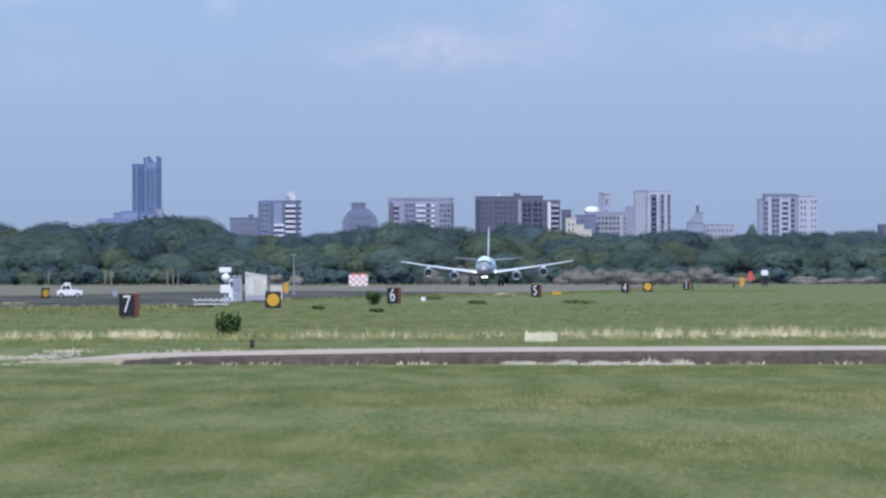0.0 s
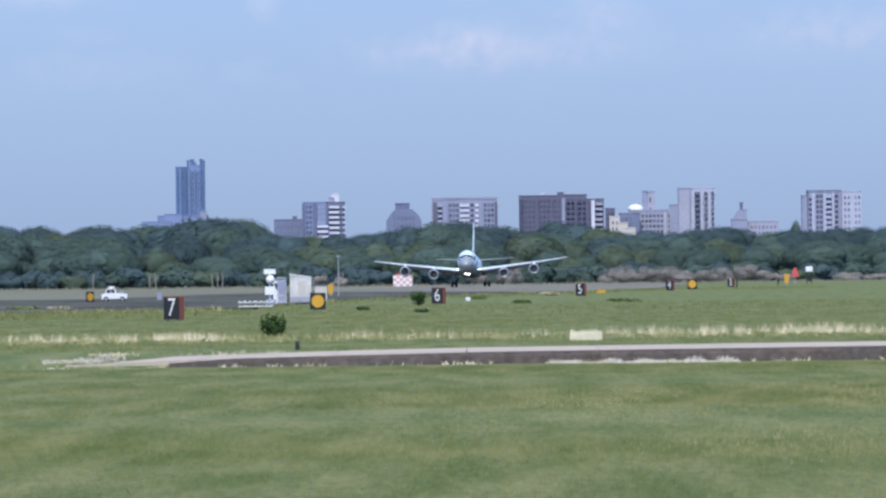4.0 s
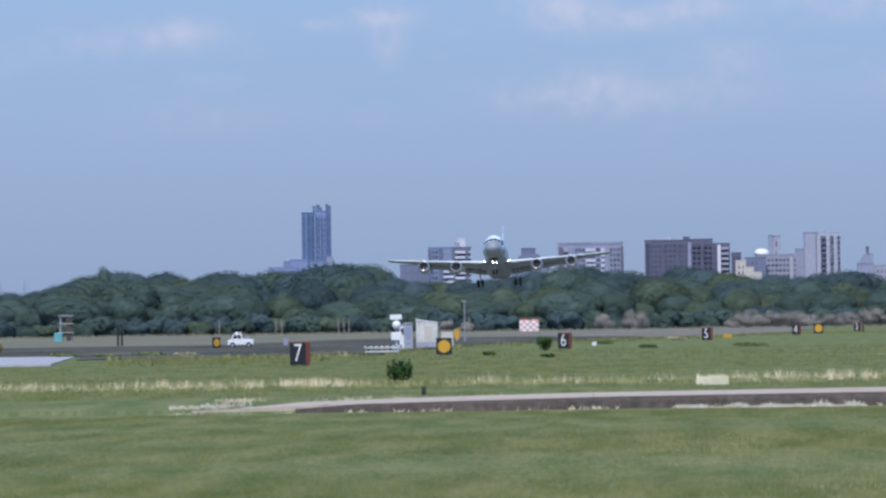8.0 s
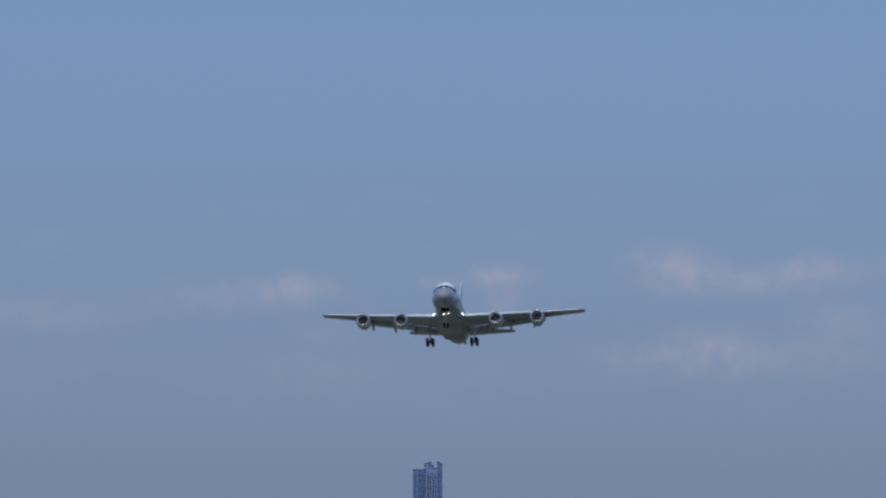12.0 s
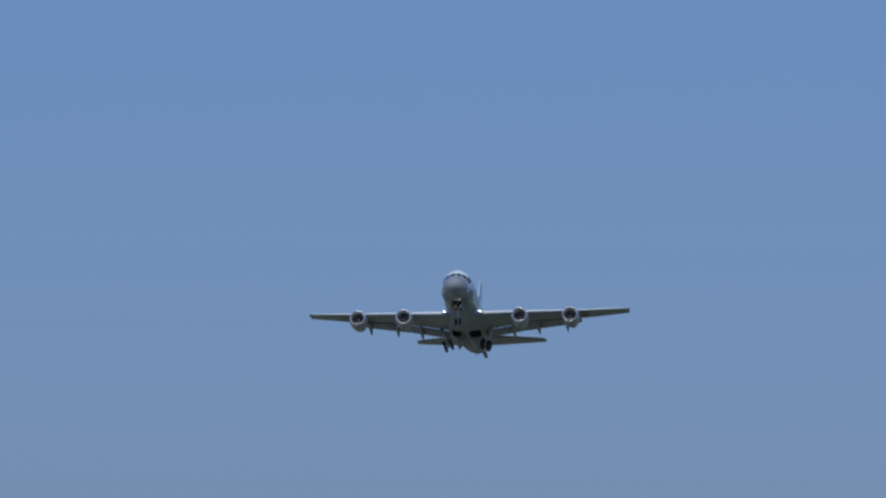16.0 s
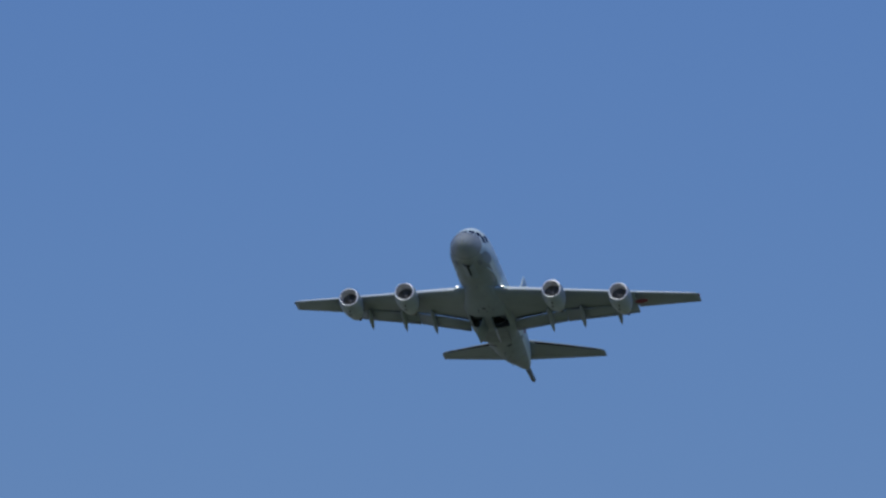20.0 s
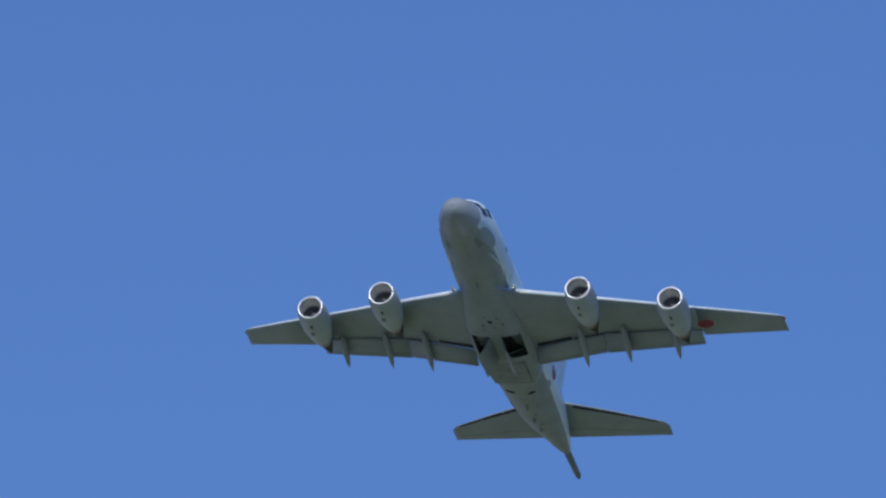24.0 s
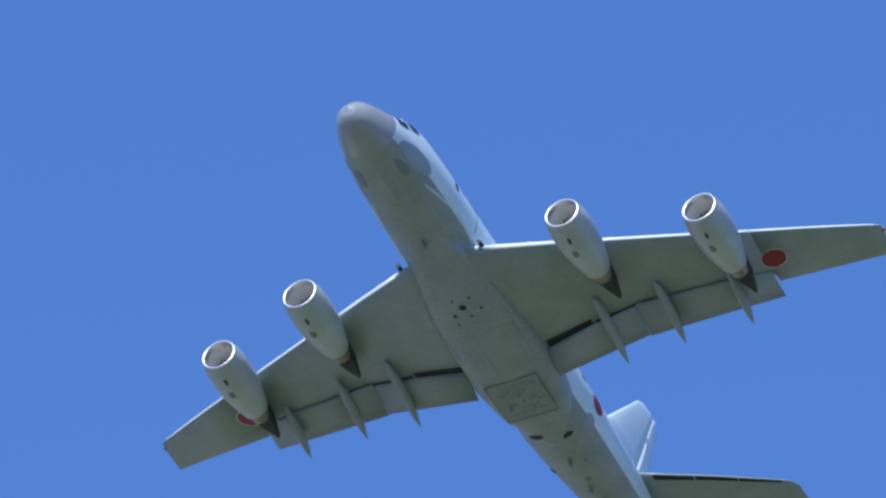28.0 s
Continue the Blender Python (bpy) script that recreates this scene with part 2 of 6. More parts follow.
GRASS = material("mown_grass", (0.103, 0.140, 0.046), 0.9, 0, 0.2, 0.06, 0.3, second=(0.178, 0.197, 0.083), spec=0.1, stretch=(14, 0.9, 1))
GRASS_BLADE = leafy(material("grass_blade", (0.112, 0.142, 0.046), 0.85, 0, 0.2, 0.06, second=(0.198, 0.207, 0.084), spec=0.15, stretch=(14, 0.9, 1)), 0.2)
SEED_GRASS = leafy(material("seeding_grass", (0.36, 0.34, 0.18), 0.9, 0, 0.2, 0.3, second=(0.24, 0.25, 0.11), spec=0.1), 0.15)
DRY_GRASS = leafy(material("dry_grass", (0.70, 0.61, 0.44), 0.9, 0, 0.22, 0.6, second=(0.36, 0.35, 0.19), spec=0.1), 0.15)
BROOM = material("yellow_broom", (0.20, 0.16, 0.035), 0.85, 0, 0.2, 0.5, second=(0.30, 0.22, 0.05), spec=0.1)
WEED = material("green_weed", (0.10, 0.16, 0.045), 0.85, 0, 0.2, 0.5, second=(0.2, 0.24, 0.09), spec=0.1)
# leaf colours of the far wood, lifted and blued by painted-in distance haze
HAZED_FOLIAGE = leafy(material("hazed_foliage", (0.092, 0.142, 0.152), 0.9, 0, 0.10, 0.1, second=(0.100, 0.152, 0.146), each=0.14, spec=0.1), 0.45)
HAZED_FOLIAGE_MID = leafy(material("hazed_foliage_mid", (0.110, 0.166, 0.144), 0.9, 0, 0.10, 0.1, second=(0.118, 0.172, 0.136), each=0.14, spec=0.1), 0.45)
HAZED_FOLIAGE_PALE = leafy(material("hazed_foliage_pale", (0.134, 0.184, 0.132), 0.9, 0, 0.10, 0.1, second=(0.146, 0.190, 0.128), each=0.12, spec=0.1), 0.45)
BUSH_LEAF = material("bush_leaf", (0.035, 0.075, 0.018), 0.8, 0, 0.25, 2.0, second=(0.06, 0.11, 0.03), spec=0.2)
GREY_SCRUB = material("grey_scrub", (0.36, 0.34, 0.30), 0.9, 0, 0.2, 0.5, spec=0.1)
BARK = material("bark", (0.11, 0.085, 0.06), 0.9, 0, 0.2, 2.0, 0.4)
PALE_BARK = material("pale_bark", (0.30, 0.28, 0.25), 0.9, 0, 0.2, 2.0, 0.4)
# out-of-view ground, added to keep light bounced onto the belly neutral
UNSEEN_DULL_GROUND = material("unseen_dull_ground", (0.135, 0.135, 0.138), 0.9, 0, 0.2, 0.02, second=(0.105, 0.108, 0.108), spec=0.2)
# out-of-view pale ground, added to bounce light up at the aircraft
UNSEEN_PALE_GROUND = material("unseen_pale_ground", (0.34, 0.34, 0.32), 0.85, 0, 0.1, 0.01)
BLOCK = material("weathered_block", (0.70, 0.64, 0.45), 0.9, 0, 0.15, 1.5)
CONCRETE = material("concrete", (0.49, 0.415, 0.32), 0.85, 0, 0.12, 0.25, 0.2)
RUNWAY_CONCRETE = material("runway_concrete", (0.42, 0.425, 0.45), 0.8, 0, 0.2, 0.05, 0.1, second=(0.34, 0.345, 0.36), stretch=(3, 0.5, 1))
ROUGH = material("rough_pasture", (0.205, 0.195, 0.145), 0.95, 0, 0.2, 0.03, second=(0.145, 0.155, 0.10), spec=0.1)
ASPHALT = material("worn_asphalt", (0.058, 0.064, 0.060), 0.9, 0, 0.25, 0.03, second=(0.125, 0.128, 0.11), spec=0.0, stretch=(3, 0.4, 1))
WORN_CONCRETE = material("worn_concrete", (0.22, 0.215, 0.185), 0.9, 0, 0.2, 0.03, second=(0.16, 0.16, 0.135), spec=0.0, stretch=(3, 0.4, 1))
EARTH = material("earth_bank", (0.105, 0.085, 0.070), 0.95, 0, 0.25, 0.5, 0.4, second=(0.075, 0.064, 0.056), spec=0.1)
DRY_BANK = material("dry_bank", (0.30, 0.27, 0.185), 0.95, 0, 0.25, 0.6, 0.3, second=(0.22, 0.205, 0.135), spec=0.1)
RUBBLE = material("white_rubble", (0.46, 0.42, 0.34), 0.9, 0, 0.2, 1.5)
BLACK = material("black_board", (0.016, 0.016, 0.018), 0.5, 0, 0.1, 3.0)
ORANGE = material("orange_paint", (0.42, 0.085, 0.03), 0.5, 0, 0.12, 3.0)
YELLOW = material("yellow_paint", (0.60, 0.33, 0.03), 0.5, 0, 0.08, 3.0)
PINK_RED = material("faded_red", (0.55, 0.10, 0.08), 0.6, 0, 0.1, 2.0)
# hut squares: red paled to pink, the heat haze put into the colour
HAZED_PANEL = material("hazed_panel", (0.66, 0.38, 0.35), 0.7, 0, 0.1, 2.0)
TEAL = material("teal_paint", (0.12, 0.36, 0.36), 0.6, 0, 0.1, 2.0)
STEEL = material("galvanised_steel", (0.42, 0.43, 0.44), 0.5, 0.4, 0.1, 2.0)
PALE_SHED = material("pale_shed_wall", (0.64, 0.63, 0.58), 0.8, 0, 0.12, 0.8, second=(0.46, 0.45, 0.41))
BEIGE = material("beige_wall", (0.55, 0.51, 0.44), 0.8, 0, 0.08, 1.0)
CAR_GLASS = material("vehicle_glass", (0.03, 0.035, 0.04), 0.1, 0, 0.05, 2.0)

# town walls and panes: the blue of distance haze is mixed into the colours
WALL_HAZED_PALE = material("wall_hazed_pale", (0.431, 0.451, 0.526), 0.85, 0, 0.07, 0.12)
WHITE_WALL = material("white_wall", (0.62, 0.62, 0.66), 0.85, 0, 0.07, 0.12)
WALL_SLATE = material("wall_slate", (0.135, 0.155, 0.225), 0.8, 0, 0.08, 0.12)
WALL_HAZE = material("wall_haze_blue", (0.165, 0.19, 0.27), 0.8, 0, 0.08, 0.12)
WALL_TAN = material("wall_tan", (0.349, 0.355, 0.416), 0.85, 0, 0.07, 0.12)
WALL_HAZED_BROWN = material("wall_hazed_brown", (0.126, 0.128, 0.179), 0.85, 0, 0.09, 0.12)
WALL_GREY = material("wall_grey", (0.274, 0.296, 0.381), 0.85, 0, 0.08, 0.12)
WALL_HAZED_BLUE = material("wall_hazed_blue", (0.198, 0.253, 0.395), 0.6, 0, 0.07, 0.12)
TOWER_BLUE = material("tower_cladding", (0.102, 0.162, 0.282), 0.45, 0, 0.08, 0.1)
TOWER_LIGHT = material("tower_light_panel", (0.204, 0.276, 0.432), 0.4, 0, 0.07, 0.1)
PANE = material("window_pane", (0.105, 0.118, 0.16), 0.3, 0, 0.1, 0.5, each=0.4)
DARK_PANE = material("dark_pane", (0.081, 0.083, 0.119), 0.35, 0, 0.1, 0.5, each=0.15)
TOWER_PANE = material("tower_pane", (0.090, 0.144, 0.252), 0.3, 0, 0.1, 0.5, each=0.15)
WHITE_WEED = leafy(material("white_weed", (0.66, 0.62, 0.56), 0.9, 0, 0.2, 1.5, second=(0.30, 0.29, 0.18), spec=0.1), 0.15)
ROOF = material("roof_grey", (0.22, 0.22, 0.23), 0.85, 0, 0.1, 0.2)


# ---- mesh helpers ----
def mesh_of(name, bm, mat, smooth=False):
    me = bpy.data.meshes.new(name)
    bm.to_mesh(me)
    bm.free()
    for mt in (mat if isinstance(mat, (list, tuple)) else [mat]):
        me.materials.append(mt)
    if smooth:
        me.polygons.foreach_set("use_smooth", [True] * len(me.polygons))
    return me


def part(name, bm, mat, parent=None, label="", at=None, smooth=False):
    ob = new(name, mesh_of(name, bm, mat, smooth))
    if parent is not None:
        ob.parent = parent
    if at is not None:
        ob.matrix_basis = at
    if label:
        ob["label"] = label
    return ob


def share(name, me, parent, at, label=""):
    ob = new(name, me)
    ob.parent = parent
    ob.matrix_basis = at
    if label:
        ob["label"] = label
    return ob


def thing(name, at, label, category, group="", kind=""):
    ob = new(name)
    ob.matrix_basis = at
    return tagged(ob, label, category, group, kind)


def box(bm, x0, x1, y0, y1, z0, z1, bevel=0.0):
    r = bmesh.ops.create_cube(bm, size=1.0)
    bmesh.ops.scale(bm, vec=(x1 - x0, y1 - y0, z1 - z0), verts=r["verts"])
    bmesh.ops.translate(bm, vec=((x0 + x1) / 2, (y0 + y1) / 2, (z0 + z1) / 2), verts=r["verts"])
    if bevel:
        es = list({e for v in r["verts"] for e in v.link_edges})
        bmesh.ops.bevel(bm, geom=es, offset=bevel, segments=2, affect="EDGES", profile=0.5)
    return bm


def boxed(*a, bevel=0.0):
    return box(bmesh.new(), *a, bevel=bevel)


def tube(bm, p, q, r0, r1=None, seg=12):
    """A closed round bar from p to q."""
    p, q = Vector(p), Vector(q)
    r1 = r0 if r1 is None else r1
    m = Matrix.Translation((p + q) / 2) @ (q - p).to_track_quat("Z", "Y").to_matrix().to_4x4()
    bmesh.ops.create_cone(bm, cap_ends=True, segments=seg, radius1=r0, radius2=r1, depth=(q - p).length, matrix=m)
    return bm


def loft(bm, rings, cap=True, close=True):
    """Skin rings of equal length, each a list of points."""
    vs = [[bm.verts.new(p) for p in r] for r in rings]
    n = len(vs[0])
    for a, b in zip(vs, vs[1:]):
        for i in range(n if close else n - 1):
            j = (i + 1) % n
            bm.faces.new((a[i], a[j], b[j], b[i]))
    if cap:
        bm.faces.new(vs[0][::-1])
        bm.faces.new(vs[-1])
    bmesh.ops.recalc_face_normals(bm, faces=bm.faces)
    return bm


def lathe(bm, prof, seg=28, axis_x=True):
    """A surface of revolution round the x axis from (x, r) pairs."""
    rings = [[(x, r * math.cos(2 * math.pi * i / seg), r * math.sin(2 * math.pi * i / seg)) for i in range(seg)] for x, r in prof]
    return loft(bm, rings, cap=False)


# ---- the aircraft: x forward, y to its left, z up, origin at the nose ----
STATIONS = np.array([
    (0.40, -0.57, 0.03, 0.03, 0.03), (0.26, -0.57, 0.37, 0.32, 0.38), (-0.2, -0.50, 0.78, 0.74, 0.80), (-1.0, -0.42, 1.13, 1.02, 1.14),
    (-1.8, -0.30, 1.39, 1.20, 1.36), (-2.4, -0.22, 1.50, 1.50, 1.42), (-3.0, -0.15, 1.60, 1.92, 1.46), (-3.6, -0.08, 1.68, 2.12, 1.50),
    (-4.6, 0.0, 1.79, 2.22, 1.58), (-6.0, 0.0, 1.85, 2.22, 1.62), (-9.0, 0.0, 1.87, 2.16, 1.68), (-19.5, 0.0, 1.89, 2.05, 1.98), (-22.0, 0.05, 1.83, 1.90, 1.78),
    (-25.0, 0.30, 1.63, 1.66, 1.70), (-28.0, 0.68, 1.30, 1.27, 1.42), (-31.0, 1.08, 0.86, 0.84, 0.90), (-33.0, 1.30, 0.54, 0.50, 0.56), (-34.2, 1.45, 0.30, 0.28, 0.30)])


def fair_curve(xs, vs, x):
    """A smooth curve through the stations, by cubic pieces."""
    i = int(np.clip(np.searchsorted(xs, x) - 1, 0, len(xs) - 2))
    slope = np.diff(vs) / np.diff(xs)

    def tangent(j):
        if j == 0 or j == len(xs) - 1:
            return slope[min(j, len(slope) - 1)]
        a, b = slope[j - 1], slope[j]
        return 0.0 if a * b <= 0 else 2 * a * b / (a + b)
    h = xs[i + 1] - xs[i]
    u = min(1.0, max(0.0, (x - xs[i]) / h))
    return ((2 * u ** 3 - 3 * u * u + 1) * vs[i] + (u ** 3 - 2 * u * u + u) * h * tangent(i)
            + (3 * u * u - 2 * u ** 3) * vs[i + 1] + (u ** 3 - u * u) * h * tangent(i + 1))



def station(x):
    return tuple(float(fair_curve(-STATIONS[:, 0], STATIONS[:, k], -x)) for k in range(1, 5))


def skin(x, a, off=0.0):
    """A point of the fuselage's skin: a degrees round from its left side by way of the top."""
    zc, ry, rt, rb = station(round(float(x), 4))
    c, s = math.cos(radians(a)), math.sin(radians(a))
    return Vector((x, (ry + off) * c, zc + ((rt if s > 0 else rb) + off) * s))


def hull(x0, x1, hole=None, seg=48):
    bm = bmesh.new()
    xs = sorted({round(x, 3) for x in np.linspace(x0, x1, max(14, int((x0 - x1) / 0.25)))} | {float(s) for s in STATIONS[:, 0] if x1 < s < x0}, reverse=True)
    loft(bm, [[skin(x, 360 * i / seg) for i in range(seg)] for x in xs], cap=False)
    if hole:
        gone = [f for f in bm.faces if hole(f.calc_center_median())]
        bmesh.ops.delete(bm, geom=gone, context="FACES")
    return bm


def patch(x0, x1, a0, a1, off=0.015, nx=6, na=6, thick=0.02):
    """A plate that follows the skin."""
    bm = bmesh.new()
    for o in (off, off - thick):
        g = [[bm.verts.new(skin(x, a, o)) for a in np.linspace(a0, a1, na)] for x in np.linspace(x0, x1, nx)]
        for i in range(nx - 1):
            for j in range(na - 1):
                bm.faces.new((g[i][j], g[i + 1][j], g[i + 1][j + 1], g[i][j + 1]))
    bmesh.ops.recalc_face_normals(bm, faces=bm.faces)
    return bm


def plate(fn, x0, x1, t0, t1, origin, nx=10, nt=6, thick=0.03):
    """A plate over the surface fn(x, t), in coordinates relative to origin."""
    bm = bmesh.new()
    g = []
    for o in (0.0, thick):
        g.append([[bm.verts.new(fn(x, t) - Vector(origin) + Vector((0, 0, o))) for t in np.linspace(t0, t1, nt)] for x in np.linspace(x0, x1, nx)])
    for q in g:
        for i in range(nx - 1):
            for j in range(nt - 1):
                bm.faces.new((q[i][j], q[i + 1][j], q[i + 1][j + 1], q[i][j + 1]))
    for i in range(nx - 1):
        for j in (0, nt - 1):
            bm.faces.new((g[0][i][j], g[0][i + 1][j], g[1][i + 1][j], g[1][i][j]))
    for j in range(nt - 1):
        for i in (0, nx - 1):
            bm.faces.new((g[0][i][j], g[0][i][j + 1], g[1][i][j + 1], g[1][i][j]))
    bmesh.ops.recalc_face_normals(bm, faces=bm.faces)
    return bm


def belly(x):
    return float(np.interp(-x, (7.6, 9.5, 12.5, 17.5, 19.5, 21.8), (-1.62, -1.86, -2.2, -2.27, -2.17, -1.78)))


def fair_at(x, t, off=0.0):
    """A point of the belly fairing, t radians round."""
    w = np.interp(-x, (7.6, 9.5, 12.5, 17.5, 19.5, 21.8), (0.9, 1.5, 2.02, 2.05, 1.7, 0.5))
    zb = belly(x)
    c, s = math.cos(t), math.sin(t)
    return Vector((x, math.copysign(abs(c) ** 0.7, c) * w, (-1.0 + s * 0.5 if s > 0 else -1.0 - abs(s) ** 0.7 * (-1.0 - zb)) - off))


def skin_disc(x, a, r, off, r0=0.0):
    """A round marking on the skin, or a ring from r0 to r."""
    bm = bmesh.new()
    rows = []
    for q in np.linspace(max(r0, 0.01), r, 5):
        rows.append([skin(x + q * math.cos(t), a + math.degrees(q * math.sin(t) / 1.9), off) for t in np.linspace(0, 2 * math.pi, 32, endpoint=False)])
    loft(bm, rows, cap=False)
    for f in bm.faces:
        if f.normal.y * rows[0][0].y < 0:
            f.normal_flip()
    return bm


def skin_oval(x, a, rx, ra, off=0.02):
    """An oval plate that follows the skin, rx metres by ra degrees."""
    bm = bmesh.new()
    rows = [[skin(x + q * rx * math.cos(t), a + q * ra * math.sin(t), off) for t in np.linspace(0, 2 * math.pi, 28, endpoint=False)] for q in (0.01, 0.35, 0.7, 1.0)]
    rows.append([skin(x + rx * math.cos(t), a + ra * math.sin(t), off - 0.03) for t in np.linspace(0, 2 * math.pi, 28, endpoint=False)])
    return loft(bm, rows, cap=False)


# the wing's main box: y, leading edge, hinge line, height, thickness
WING = np.array([(0.8, -8.75, -16.5, -1.34, 0.95), (1.94, -9.32, -16.52, -1.22, 0.90), (4.5, -10.55, -16.2, -0.85, 0.72), (7.0, -11.80, -16.2, -0.48, 0.56),
                 (10.4, -13.50, -17.05, 0.02, 0.44), (12.5, -14.55, -17.58, 0.32, 0.38)])


def half_thick(u):
    return 5 * (0.2969 * math.sqrt(u) - 0.126 * u - 0.3516 * u * u + 0.2843 * u ** 3 - 0.1015 * u ** 4)


def wing_at(y, u, upper, side, off=0.0, table=WING):
    le, te, z, th = (np.interp(y, table[:, 0], table[:, k]) for k in range(1, 5))
    h = half_thick(u) * th * (1.12 if upper else -0.88)
    return Vector((le + (te - le) * u, y * side, z + h + (off if upper else -off)))


US = (0.0, 0.012, 0.05, 0.12, 0.25, 0.4, 0.6, 0.8, 1.0)


def section(y, side, table, u_end=1.0):
    us = [u * u_end for u in US]
    up = [wing_at(y, u, True, side, 0, table) for u in us]
    dn = [wing_at(y, u, False, side, 0, table) for u in us[1:]]
    return up + dn[::-1]


OUTER = np.array([(12.5, -14.55, -18.05, 0.32, 0.38), (15.0, -15.86, -18.62, 0.74, 0.30), (17.3, -17.12, -19.17, 1.13, 0.22), (17.68, -17.4, -19.27, 1.2, 0.14)])
STAB = np.array([(0.4, -27.5, -32.3, 1.32, 0.42), (4.0, -29.68, -32.9, 1.66, 0.30), (6.9, -31.62, -33.37, 1.94, 0.17), (7.2, -32.1, -33.42, 1.97, 0.09)])


def strip(side, y0, y1, u0, u1, off=0.012, table=WING, n=8):
    """A thin plate on the wing's underside."""
    bm = bmesh.new()
    g = []
    for y in np.linspace(y0, y1, n):
        a, b = wing_at(y, u0, False, side, off, table), wing_at(y, u1, False, side, off, table)
        c, d = wing_at(y, u1, False, side, -0.01, table), wing_at(y, u0, False, side, -0.01, table)
        g.append([a, b, c, d])
    return loft(bm, g)


def wing_disc(side, x, y, r, off):
    bm = bmesh.new()
    vs = []
    for t in np.linspace(0, 2 * math.pi, 28, endpoint=False):
        yy, xx = y + r * math.sin(t), x + r * math.cos(t)
        le, te = np.interp(yy, OUTER[:, 0], OUTER[:, 1]), np.interp(yy, OUTER[:, 0], OUTER[:, 2])
        vs.append(bm.verts.new(wing_at(yy, (xx - le) / (te - le), False, side, off, OUTER)))
    bm.faces.new(vs)
    return bm


def slab_wing(side, spec):
    """A flap from (y, x0, z0, x1, z1, thickness) at each end."""
    rings = []
    for y, x0, z0, x1, z1, th in spec:
        r = []
        for u, k in ((0, 0), (0.06, 0.6), (0.25, 1), (0.6, 0.7), (1, 0.05), (0.6, -0.5), (0.25, -0.8), (0.06, -0.6)):
            r.append((x0 + (x1 - x0) * u, y * side, z0 + (z1 - z0) * u + k * th / 2))
        rings.append(r)
    return loft(bmesh.new(), rings)


def canoe(side, y, x0, z0, x1, z1):
    rings = []
    for u, w, h in ((0, 0.02, 0.02), (0.1, 0.14, 0.16), (0.3, 0.20, 0.30), (0.6, 0.20, 0.34), (0.85, 0.13, 0.22), (1, 0.015, 0.03)):
        x, z = x0 + (x1 - x0) * u, z0 + (z1 - z0) * u * u
        rings.append([(x, y * side + w * math.cos(t), z + h * math.sin(t)) for t in np.linspace(0, 2 * math.pi, 12, endpoint=False)])
    return loft(bmesh.new(), rings)


def wheel(r, w):
    bm = bmesh.new()
    rings = []
    for y, k in ((-w / 2, 0.62), (-w / 2, 0.9), (-w * 0.32, 1.0), (w * 0.32, 1.0), (w / 2, 0.9), (w / 2, 0.62)):
        rings.append([(r * k * math.cos(t), y, r * k * math.sin(t)) for t in np.linspace(0, 2 * math.pi, 20, endpoint=False)])
    return loft(bm, rings)


